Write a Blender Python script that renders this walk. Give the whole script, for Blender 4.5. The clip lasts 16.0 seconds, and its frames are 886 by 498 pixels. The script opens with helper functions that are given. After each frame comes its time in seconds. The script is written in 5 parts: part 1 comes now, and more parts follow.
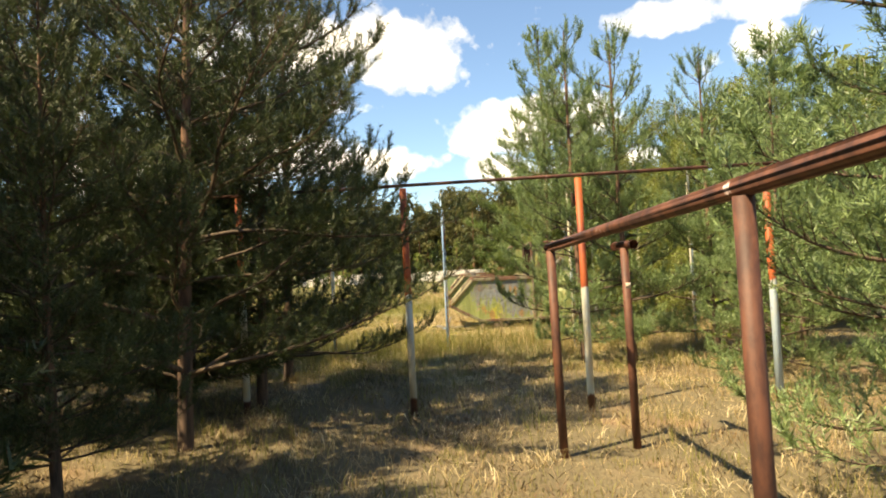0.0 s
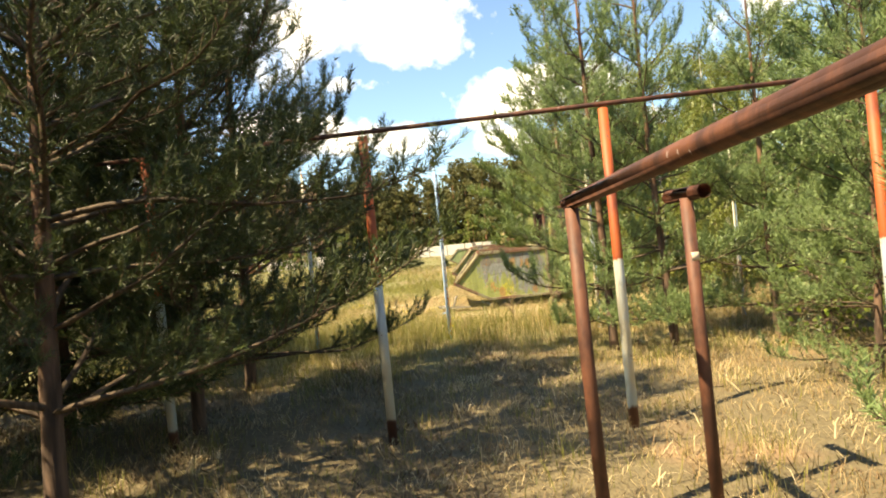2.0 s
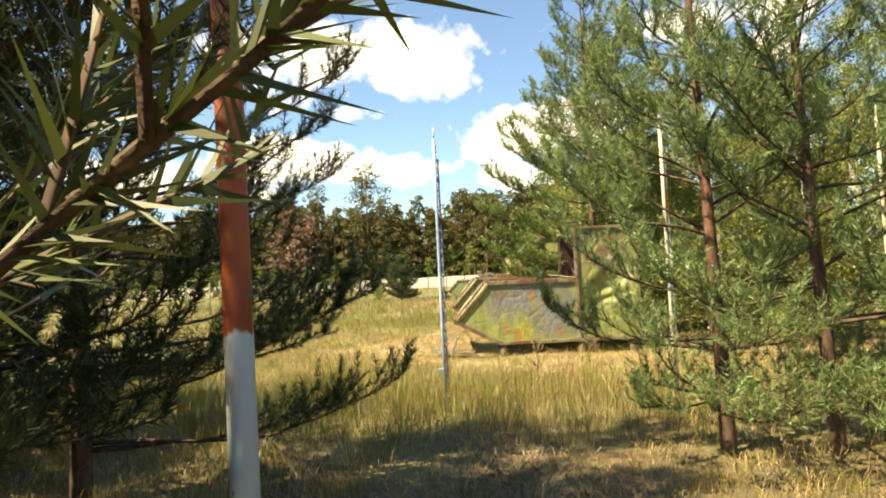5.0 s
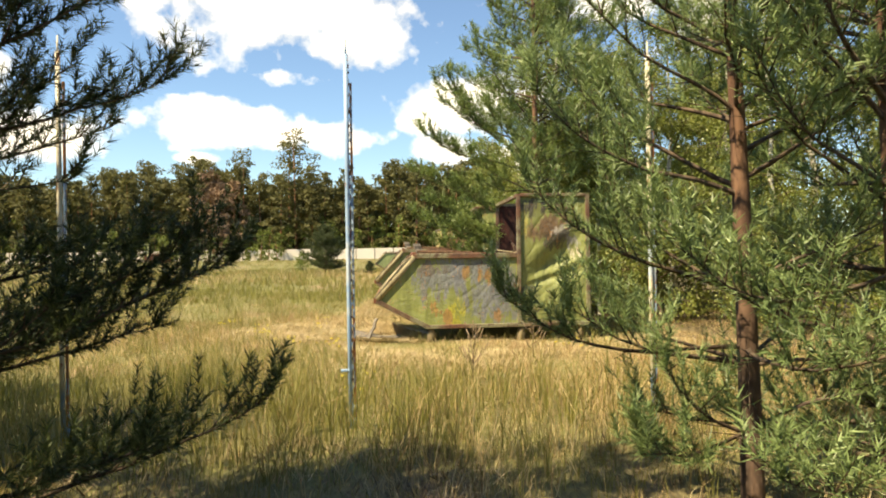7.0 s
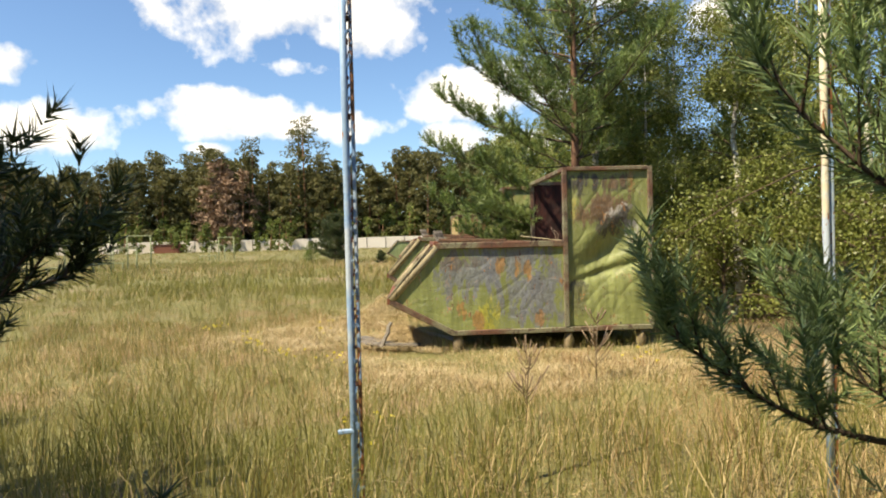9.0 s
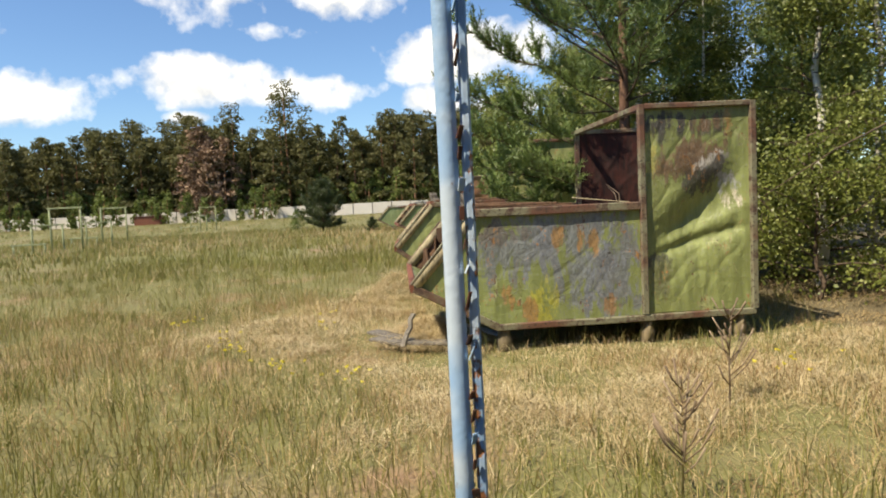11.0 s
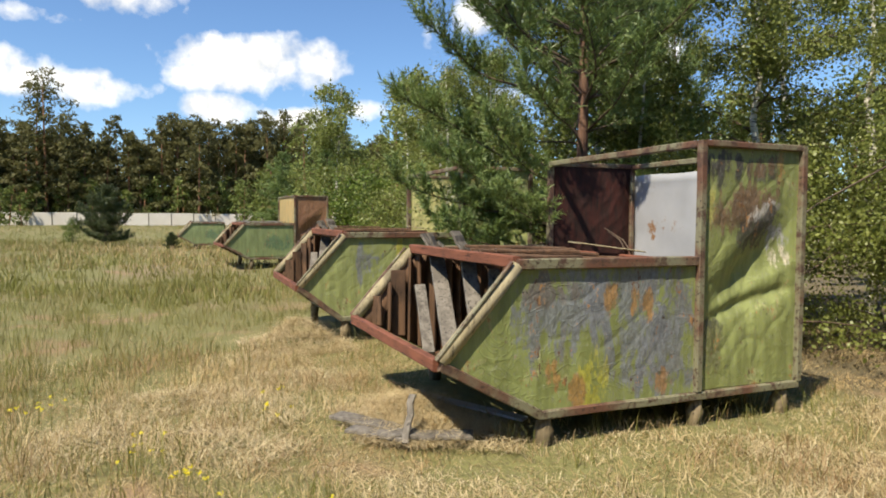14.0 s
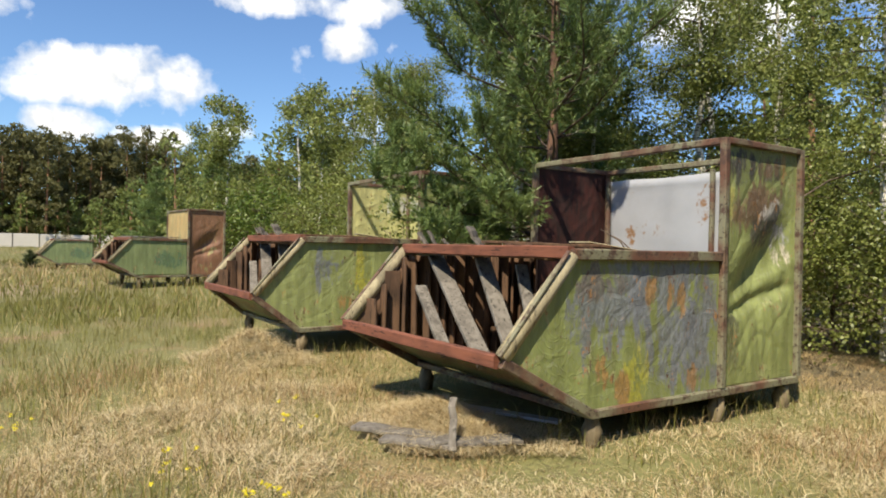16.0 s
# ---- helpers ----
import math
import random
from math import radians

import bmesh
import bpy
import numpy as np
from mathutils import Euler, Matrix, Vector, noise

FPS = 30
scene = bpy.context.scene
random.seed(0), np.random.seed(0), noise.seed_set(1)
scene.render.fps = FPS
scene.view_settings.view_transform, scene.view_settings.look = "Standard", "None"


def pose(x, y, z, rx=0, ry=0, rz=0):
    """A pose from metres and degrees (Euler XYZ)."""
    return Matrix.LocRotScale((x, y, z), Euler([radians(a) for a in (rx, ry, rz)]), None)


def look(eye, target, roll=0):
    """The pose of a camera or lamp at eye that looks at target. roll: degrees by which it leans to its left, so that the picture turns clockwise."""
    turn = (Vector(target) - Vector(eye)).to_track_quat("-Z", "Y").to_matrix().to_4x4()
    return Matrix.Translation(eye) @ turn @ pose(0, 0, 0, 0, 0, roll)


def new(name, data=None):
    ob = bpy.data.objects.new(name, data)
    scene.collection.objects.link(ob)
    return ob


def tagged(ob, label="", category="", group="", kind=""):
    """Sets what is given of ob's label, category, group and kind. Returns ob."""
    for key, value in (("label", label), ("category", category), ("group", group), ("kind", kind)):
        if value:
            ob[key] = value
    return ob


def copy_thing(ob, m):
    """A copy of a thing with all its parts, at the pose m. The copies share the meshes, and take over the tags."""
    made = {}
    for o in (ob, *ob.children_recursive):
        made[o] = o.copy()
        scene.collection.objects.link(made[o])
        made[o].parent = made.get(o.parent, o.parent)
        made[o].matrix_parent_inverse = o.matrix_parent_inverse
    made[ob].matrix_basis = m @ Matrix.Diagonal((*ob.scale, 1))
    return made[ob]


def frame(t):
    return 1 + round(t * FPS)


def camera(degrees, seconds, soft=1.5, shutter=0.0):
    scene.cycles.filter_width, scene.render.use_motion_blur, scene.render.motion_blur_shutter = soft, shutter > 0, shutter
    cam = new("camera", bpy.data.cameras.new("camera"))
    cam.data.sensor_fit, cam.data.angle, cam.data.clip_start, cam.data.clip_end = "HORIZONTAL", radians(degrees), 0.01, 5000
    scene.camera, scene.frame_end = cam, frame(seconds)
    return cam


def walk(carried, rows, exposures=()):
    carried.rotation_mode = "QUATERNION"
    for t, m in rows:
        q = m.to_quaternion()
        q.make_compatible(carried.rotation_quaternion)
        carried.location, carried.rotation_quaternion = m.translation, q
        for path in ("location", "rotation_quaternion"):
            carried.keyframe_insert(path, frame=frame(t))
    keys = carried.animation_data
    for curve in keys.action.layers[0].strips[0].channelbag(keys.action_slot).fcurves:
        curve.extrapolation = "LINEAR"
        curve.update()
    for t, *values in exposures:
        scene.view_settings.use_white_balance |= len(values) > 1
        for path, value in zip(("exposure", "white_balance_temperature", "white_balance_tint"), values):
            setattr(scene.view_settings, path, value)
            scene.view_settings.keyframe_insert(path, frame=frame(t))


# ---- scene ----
cam = camera(66.4, 16.0, soft=1.9)
PATH = [
    (0, (0.893, -0.773, 1.486), (0.848, 1.225, 1.559), -2.6),
    (0.5, (0.975, -0.294, 1.479), (0.974, 1.706, 1.473), -3.0),
    (1, (1.059, 0.189, 1.472), (1.008, 2.187, 1.542), -3.1),
    (1.5, (1.085, 0.693, 1.507), (0.988, 2.689, 1.577), -2.1),
    (2, (1.117, 1.212, 1.483), (1.028, 3.21, 1.482), -5.3),
    (2.5, (1.196, 1.765, 1.49), (1.042, 3.759, 1.46), -2.8),
    (3, (1.153, 2.293, 1.5), (1.026, 4.288, 1.517), -2.9),
    (3.2, (1.136, 2.507, 1.493), (1.033, 4.504, 1.503), -2.1),
    (5.3, (0.931, 5.156, 1.38), (0.861, 7.153, 1.477), -3.0),
    (5.5, (0.926, 5.329, 1.392), (0.901, 7.327, 1.457), -2.9),
    (6, (1.023, 5.846, 1.384), (1.077, 7.845, 1.398), 1.8),
    (6.5, (1.012, 6.264, 1.381), (1.056, 8.264, 1.386), -0.2),
    (7, (1.02, 6.724, 1.364), (1.142, 8.72, 1.37), -0.8),
    (7.5, (1.019, 7.22, 1.386), (1.094, 9.219, 1.385), 1.0),
    (8, (0.953, 7.701, 1.392), (1.057, 9.698, 1.43), -1.5),
    (8.5, (0.951, 8.168, 1.375), (1.027, 10.167, 1.382), -1.4),
    (10.8, (0.568, 10.532, 1.391), (0.757, 12.519, 1.266), -1.3),
    (11, (0.518, 10.718, 1.403), (0.645, 12.709, 1.267), -2.8),
    (11.5, (0.264, 11.2, 1.472), (0.448, 13.191, 1.442), -1.0),
    (12, (-0.008, 11.611, 1.569), (0.283, 13.59, 1.557), 0.2),
    (12.5, (-0.254, 11.962, 1.657), (0.161, 13.917, 1.612), -0.9),
    (13, (-0.526, 12.289, 1.657), (0.154, 14.169, 1.608), -2.5),
    (13.5, (-0.798, 12.507, 1.636), (-0.157, 14.401, 1.59), 0.8),
    (14, (-1.014, 12.788, 1.604), (-0.264, 14.639, 1.513), 0.4),
    (14.5, (-1.281, 13.015, 1.546), (-0.318, 14.765, 1.45), -0.8),
    (15, (-1.414, 13.231, 1.471), (-0.384, 14.945, 1.418), 1.3),
    (15.5, (-1.596, 13.489, 1.392), (-0.539, 15.186, 1.441), 2.9),
    (16, (-1.91, 13.661, 1.325), (-0.819, 15.336, 1.318), 1.1),
]
EXPOSURES = [(0, 1.3, 9700, 8), (3, 1.62, 9800, 7), (5.5, 1.3, 10000, 6), (8, 0.98, 8500, 8), (11, 0.6, 7300, 9), (16, 0.56, 7000, 9)]
walk(cam, [(t, look(eye, target, roll)) for t, eye, target, roll in PATH], EXPOSURES)

# ---------- world, sun ----------
SUN_AZ, SUN_EL = 240.0, 54.0   # degrees clockwise from +y; above the horizon
world = bpy.data.worlds.new("sky")
scene.world = world
world.use_nodes = True
wn, wl = world.node_tree.nodes, world.node_tree.links
wn.clear()


def wmath(op, a, b=None, clamp=False):
    n = wn.new("ShaderNodeMath")
    n.operation, n.use_clamp = op, clamp
    for i, v in enumerate((a, b)):
        if v is None:
            continue
        if isinstance(v, (int, float)):
            n.inputs[i].default_value = v
        else:
            wl.new(v, n.inputs[i])
    return n.outputs[0]


w_sky = wn.new("ShaderNodeTexSky")
w_sky.sky_type = "NISHITA"
w_sky.sun_disc = False
w_sky.sun_elevation, w_sky.sun_rotation = radians(SUN_EL), radians(SUN_AZ)
w_sky.air_density, w_sky.dust_density, w_sky.ozone_density = 1.0, 0.15, 2.5
w_co = wn.new("ShaderNodeTexCoord")
w_sep = wn.new("ShaderNodeSeparateXYZ")
wl.new(w_co.outputs["Generated"], w_sep.inputs[0])
w_noise = wn.new("ShaderNodeTexNoise")
w_noise.inputs["Scale"].default_value, w_noise.inputs["Detail"].default_value = 13.0, 8.0
w_noise.inputs["Roughness"].default_value = 0.55
wl.new(w_co.outputs["Generated"], w_noise.inputs["Vector"])
w_az = wmath("MULTIPLY", wmath("ARCTAN2", w_sep.outputs[0], w_sep.outputs[1]), 57.2958)
w_el = wmath("MULTIPLY", wmath("ARCSINE", w_sep.outputs[2]), 57.2958)
# clouds: bearing, height, half width, half height in degrees
CLOUDS = [(-14.6, 10.2, 7.2, 2.1), (6.2, 12.2, 7.6, 2.2), (-9.6, 18.3, 13.5, 3.7), (-8.8, 14.2, 3.4, 0.9), (-4.3, 9.5, 3.4, 1.4),
          (3.9, 8.5, 2.6, 1.2), (-16.1, 7.6, 2.0, 0.6), (40, 13.3, 3, 2.5), (15.6, 9, 1.7, 1.0), (22, 19.3, 9, 1.5), (24, 16.2, 2.4, 1.7),
          (27, 9.8, 2.6, 1.5), (-28, 9, 4.6, 2.1), (-30.5, 12.6, 3.0, 1.6), (9.5, 7.9, 2.6, 0.9), (60, 20, 12, 6), (-60, 14, 10, 4), (110, 15, 12, 4), (170, 20, 12, 5)]
cover = None
for az, el, hw, hh in CLOUDS:
    dx = wmath("DIVIDE", wmath("SUBTRACT", w_az, az), hw)
    dz = wmath("DIVIDE", wmath("SUBTRACT", w_el, el), hh)
    d = wmath("SUBTRACT", 1.0, wmath("ADD", wmath("MULTIPLY", dx, dx), wmath("MULTIPLY", dz, dz)))
    cover = d if cover is None else wmath("MAXIMUM", cover, d)
cover = wmath("MAXIMUM", cover, -1.0)
edge = wmath("MULTIPLY_ADD", wmath("SUBTRACT", w_noise.outputs["Fac"], 0.5), 5.6)
wl.new(cover, edge.node.inputs[2])
w_ramp = wn.new("ShaderNodeMapRange")
w_ramp.inputs["From Min"].default_value, w_ramp.inputs["From Max"].default_value = -0.1, 0.95
wl.new(edge, w_ramp.inputs["Value"])
w_tone = wn.new("ShaderNodeMix")
w_tone.data_type = "RGBA"
w_tone.inputs["A"].default_value = (5.6, 6.1, 6.9, 1)
w_tone.inputs["B"].default_value = (10.4, 10.5, 10.6, 1)
w_above = wn.new("ShaderNodeVectorMath")
w_above.operation = "ADD"
w_above.inputs[1].default_value = (0, 0, 0.022)
wl.new(w_co.outputs["Generated"], w_above.inputs[0])
w_puff = wn.new("ShaderNodeTexNoise")
w_puff.inputs["Scale"].default_value, w_puff.inputs["Detail"].default_value = 13.0, 5.0
wl.new(w_above.outputs[0], w_puff.inputs["Vector"])
relief = wmath("MULTIPLY", wmath("SUBTRACT", w_noise.outputs["Fac"], w_puff.outputs["Fac"]), 3.2)
wl.new(wmath("ADD", relief, 0.72, True), w_tone.inputs["Factor"])
w_mix = wn.new("ShaderNodeMix")
w_mix.data_type = "RGBA"
wl.new(w_ramp.outputs[0], w_mix.inputs["Factor"])
w_blue = wn.new("ShaderNodeMix")
w_blue.data_type, w_blue.blend_type = "RGBA", "MULTIPLY"
w_blue.inputs["Factor"].default_value = 1.0
w_blue.inputs["B"].default_value = (0.84, 1.07, 1.35, 1)
wl.new(w_sky.outputs[0], w_blue.inputs["A"])
wl.new(w_blue.outputs["Result"], w_mix.inputs["A"])
wl.new(w_tone.outputs["Result"], w_mix.inputs["B"])
w_bg = wn.new("ShaderNodeBackground")
w_bg.inputs["Strength"].default_value = 0.086
w_out = wn.new("ShaderNodeOutputWorld")
wl.new(w_mix.outputs["Result"], w_bg.inputs["Color"])
wl.new(w_bg.outputs[0], w_out.inputs["Surface"])

sun_data = bpy.data.lights.new("sun", "SUN")
sun_data.energy, sun_data.angle, sun_data.color = 5.0, radians(0.53), (1.0, 0.93, 0.80)
sun = new("sun", sun_data)
sun_dir = Vector((math.sin(radians(SUN_AZ)) * math.cos(radians(SUN_EL)), math.cos(radians(SUN_AZ)) * math.cos(radians(SUN_EL)), math.sin(radians(SUN_EL))))
sun.matrix_world = look(sun_dir * 60, (0, 0, 0))


# ---------- materials ----------
class Mat:
    """A node material with short calls."""

    def __init__(self, name, rough=0.8, metal=0.0):
        self.m = bpy.data.materials.new(name)
        self.m.use_nodes = True
        self.n, self.l = self.m.node_tree.nodes, self.m.node_tree.links
        self.b = self.n["Principled BSDF"]
        self.b.inputs["Roughness"].default_value = rough
        self.b.inputs["Metallic"].default_value = metal
        self.co = self.n.new("ShaderNodeTexCoord")

    def wire(self, v, socket):
        if isinstance(v, (int, float)):
            socket.default_value = v
        elif isinstance(v, tuple):
            socket.default_value = (*v, 1) if len(v) == 3 and len(socket.default_value) == 4 else v
        else:
            self.l.new(v, socket)

    def vec(self, scale=(1, 1, 1), rot=(0, 0, 0), off=(0, 0, 0), src="Object"):
        mp = self.n.new("ShaderNodeMapping")
        self.l.new(self.co.outputs[src], mp.inputs["Vector"])
        mp.inputs["Scale"].default_value, mp.inputs["Rotation"].default_value, mp.inputs["Location"].default_value = scale, rot, off
        return mp.outputs[0]

    def noise(self, scale, detail=4, vec=None, rough=0.55, warp=0.0):
        t = self.n.new("ShaderNodeTexNoise")
        t.inputs["Scale"].default_value, t.inputs["Detail"].default_value = scale, detail
        t.inputs["Roughness"].default_value, t.inputs["Distortion"].default_value = rough, warp
        self.l.new(vec if vec is not None else self.co.outputs["Object"], t.inputs["Vector"])
        return t.outputs["Fac"]

    def math(self, op, a, b=0.0, c=0.0):
        t = self.n.new("ShaderNodeMath")
        t.operation = op
        for i, v in enumerate((a, b, c)):
            self.wire(v, t.inputs[i])
        return t.outputs[0]

    def step(self, v, lo, hi):
        t = self.n.new("ShaderNodeMapRange")
        t.interpolation_type = "SMOOTHSTEP"
        self.wire(v, t.inputs["Value"])
        t.inputs["From Min"].default_value, t.inputs["From Max"].default_value = lo, hi
        return t.outputs[0]

    def mix(self, f, a, b):
        t = self.n.new("ShaderNodeMix")
        t.data_type = "RGBA"
        self.wire(f, t.inputs["Factor"])
        self.wire(a, t.inputs["A"])
        self.wire(b, t.inputs["B"])
        return t.outputs["Result"]

    def island(self):
        return self.n.new("ShaderNodeNewGeometry").outputs["Random Per Island"]

    def each(self):
        return self.n.new("ShaderNodeObjectInfo").outputs["Random"]

    def axis(self, i, src="Object"):
        s = self.n.new("ShaderNodeSeparateXYZ")
        self.l.new(self.co.outputs[src], s.inputs[0])
        return s.outputs[i]

    def color(self, v):
        self.wire(v, self.b.inputs["Base Color"])
        return self

    def rough(self, v):
        self.wire(v, self.b.inputs["Roughness"])
        return self

    def bump(self, v, strength=0.4, dist=0.01):
        t = self.n.new("ShaderNodeBump")
        t.inputs["Strength"].default_value, t.inputs["Distance"].default_value = strength, dist
        self.l.new(v, t.inputs["Height"])
        self.l.new(t.outputs[0], self.b.inputs["Normal"])
        return self

    def thin(self, amount, tint):
        """Leaves and blades let some light through."""
        tr = self.n.new("ShaderNodeBsdfTranslucent")
        self.wire(tint, tr.inputs["Color"])
        ad = self.n.new("ShaderNodeMixShader")
        ad.inputs[0].default_value = amount
        self.l.new(self.b.outputs[0], ad.inputs[1])
        self.l.new(tr.outputs[0], ad.inputs[2])
        self.l.new(ad.outputs[0], self.n["Material Output"].inputs["Surface"])
        return self


def leaf_mat(name, dark, mid, light, amount=0.3, rough=0.5, patch=None):
    m = Mat(name, rough)
    r = m.island()
    c = m.mix(m.step(r, 0.0, 0.6), dark, mid)
    c = m.mix(m.step(r, 0.72, 1.0), c, light)
    big = m.noise(1.3, 2)
    c = m.mix(m.step(big, 0.35, 0.7), c, m.mix(0.35, c, light))
    if patch:
        c = m.mix(m.step(m.noise(0.9, 4), 0.46, 0.66), c, m.mix(0.65, c, patch))
        c = m.mix(m.step(m.noise(0.45, 3, m.vec(off=(9, 4, 0))), 0.55, 0.7), c, m.mix(0.45, c, tuple(min(1, 1.35 * v) for v in mid)))
    m.color(c).thin(amount, c)
    return m.m


# One species in two tones: shade put into the first, sunlight into the second.
M_NEEDLE_SHADED = leaf_mat("shaded_pine_needles", (0.019, 0.03, 0.009), (0.046, 0.069, 0.02), (0.108, 0.14, 0.042), 0.16, 0.5)
M_NEEDLE_SUNLIT = leaf_mat("sunlit_pine_needles", (0.083, 0.129, 0.049), (0.165, 0.244, 0.094), (0.312, 0.41, 0.169), 0.26, 0.45)
M_NEEDLE3 = leaf_mat("tall_pine_needles", (0.07, 0.115, 0.03), (0.15, 0.22, 0.062), (0.29, 0.37, 0.12), 0.26, 0.45)
M_BIRCH = leaf_mat("birch_leaves", (0.102, 0.128, 0.022), (0.185, 0.218, 0.047), (0.321, 0.349, 0.102), 0.38, 0.45)
M_SHRUB = leaf_mat("shrub_leaves", (0.06, 0.102, 0.013), (0.111, 0.17, 0.025), (0.204, 0.255, 0.043), 0.35, 0.5)
M_FARPINE = leaf_mat("far_pine_foliage", (0.071, 0.071, 0.021), (0.12, 0.116, 0.036), (0.161, 0.146, 0.049), 0.32, 0.7)
M_FARLEAF = leaf_mat("far_broadleaf_foliage", (0.066, 0.092, 0.018), (0.132, 0.172, 0.033), (0.22, 0.255, 0.062), 0.3, 0.7)
M_FARDRY = leaf_mat("far_dry_pine_foliage", (0.176, 0.106, 0.066), (0.264, 0.167, 0.106), (0.352, 0.238, 0.15), 0.1, 0.8)
M_DRY = leaf_mat("dry_grass_blades", (0.25, 0.158, 0.07), (0.475, 0.352, 0.165), (0.685, 0.56, 0.325), 0.25, 0.6, (0.311, 0.176, 0.084))
M_GREEN = leaf_mat("green_grass_blades", (0.086, 0.10, 0.018), (0.182, 0.19, 0.038), (0.37, 0.335, 0.105), 0.3, 0.55, (0.302, 0.244, 0.092))
M_STRAW = leaf_mat("pale_straw", (0.35, 0.265, 0.14), (0.57, 0.45, 0.255), (0.74, 0.64, 0.42), 0.25, 0.6)
M_LITTER = leaf_mat("brown_needle_litter", (0.068, 0.048, 0.028), (0.15, 0.108, 0.06), (0.30, 0.225, 0.135), 0.1, 0.8, (0.19, 0.115, 0.06))
M_FLOWER = leaf_mat("yellow_petals", (0.75, 0.6, 0.02), (0.8, 0.68, 0.03), (0.85, 0.75, 0.1), 0.2, 0.6)
M_DEADLEAF = leaf_mat("dry_weed_stalk", (0.16, 0.11, 0.07), (0.24, 0.17, 0.11), (0.33, 0.25, 0.17), 0.1, 0.8)


def make_ground_mat():
    m = Mat("field_soil_and_thatch", 0.95)
    a = m.noise(0.16, 5, warp=0.4)
    b = m.noise(1.4, 5)
    f = m.noise(22, 4)
    stripe = m.noise(60, 3, m.vec((1, 0.25, 1), (0, 0, 0.5)))
    # Soil and thatch tones are lowered to include self-shadow between the blades.
    dry = m.mix(f, (0.143, 0.101, 0.055), (0.37, 0.29, 0.172))
    grn = m.mix(f, (0.105, 0.105, 0.034), (0.244, 0.231, 0.084))
    litter = m.mix(f, (0.062, 0.048, 0.027), (0.215, 0.175, 0.095))
    c = m.mix(m.step(m.math("MULTIPLY_ADD", b, 0.35, a), 0.42, 0.66), dry, grn)
    c = m.mix(m.step(m.math("MULTIPLY_ADD", b, 5.0, m.axis(1)), 14.4, 11.6), c, litter)
    c = m.mix(m.step(m.math("MULTIPLY_ADD", b, 2.0, m.axis(0)), 5.2, 6.4), c, litter)
    c = m.mix(m.step(stripe, 0.52, 0.75), c, (0.084, 0.059, 0.034))
    c = m.mix(m.step(m.noise(0.55, 4), 0.56, 0.72), c, m.mix(f, (0.227, 0.134, 0.076), (0.336, 0.227, 0.134)))
    m.color(c).bump(m.math("ADD", f, stripe), 0.6, 0.03)
    return m.m


def make_bark(name, low, high, plate=9.0, warm=False):
    m = Mat(name, 0.9)
    v = m.noise(plate, 5, m.vec((1, 1, 0.22)), warp=0.6)
    c = m.mix(m.step(v, 0.35, 0.65), low, high)
    if warm:
        c = m.mix(m.step(m.math("MULTIPLY_ADD", v, 0.8, m.axis(2)), 1.0, 2.2), c, m.mix(m.step(v, 0.35, 0.65), (0.085, 0.042, 0.026), (0.20, 0.108, 0.066)))
    m.color(c).bump(v, 0.8, 0.02)
    return m.m


def make_birch_bark():
    m = Mat("birch_bark", 0.7)
    v = m.noise(14, 4, m.vec((0.5, 0.5, 3.0)))
    c = m.mix(m.step(v, 0.56, 0.66), (0.62, 0.58, 0.5), (0.06, 0.05, 0.045))
    m.color(c).bump(v, 0.3, 0.005)
    return m.m


def make_wood(name, low, high, stretch=(1, 1, 1)):
    m = Mat(name, 0.85)
    v = m.noise(18, 6, m.vec(stretch), warp=0.5)
    w = m.noise(3.0, 3)
    c = m.mix(m.step(v, 0.3, 0.7), low, high)
    c = m.mix(m.step(w, 0.5, 0.75), c, tuple(x * 0.55 for x in low))
    c = m.mix(m.math("MULTIPLY", m.each(), 0.35), c, tuple(min(1, x * 1.25) for x in high))
    crack = m.noise(42, 5, m.vec(tuple(0.12 if k < 0.5 else 1.0 for k in stretch)), rough=0.7)
    c = m.mix(m.step(crack, 0.55, 0.66), c, tuple(x * 0.3 for x in low))
    m.color(c).bump(v, 0.6, 0.01)
    return m.m


def make_post_paint():
    """Orange-red paint above, pale blue-white below, flaking to rust."""
    m = Mat("striped_post_paint", 0.6)
    z = m.axis(2)
    flake = m.noise(9, 6, m.vec((1.6, 1.6, 0.7)), rough=0.65)
    fine = m.noise(45, 4)
    border = m.math("MULTIPLY_ADD", m.math("SUBTRACT", flake, 0.5), 0.12, z)
    orange = m.mix(m.step(m.noise(3.5, 4, m.vec((1, 1, 0.5))), 0.45, 0.68), (0.40, 0.085, 0.022), (0.15, 0.03, 0.015))
    pale = m.mix(m.step(m.noise(2.2, 4, m.vec((1, 1, 0.5), off=(3, 1, 4))), 0.45, 0.6), (0.40, 0.52, 0.60), (0.55, 0.52, 0.41))
    c = m.mix(m.step(border, 1.26, 1.28), pale, orange)
    rust = m.step(m.math("MULTIPLY_ADD", fine, 0.3, flake), 0.78, 0.86)
    c = m.mix(rust, c, (0.17, 0.07, 0.04))
    c = m.mix(m.step(border, 0.17, 0.13), c, (0.11, 0.045, 0.028))
    m.color(c).bump(m.math("SUBTRACT", fine, rust), 0.4, 0.004)
    return m.m


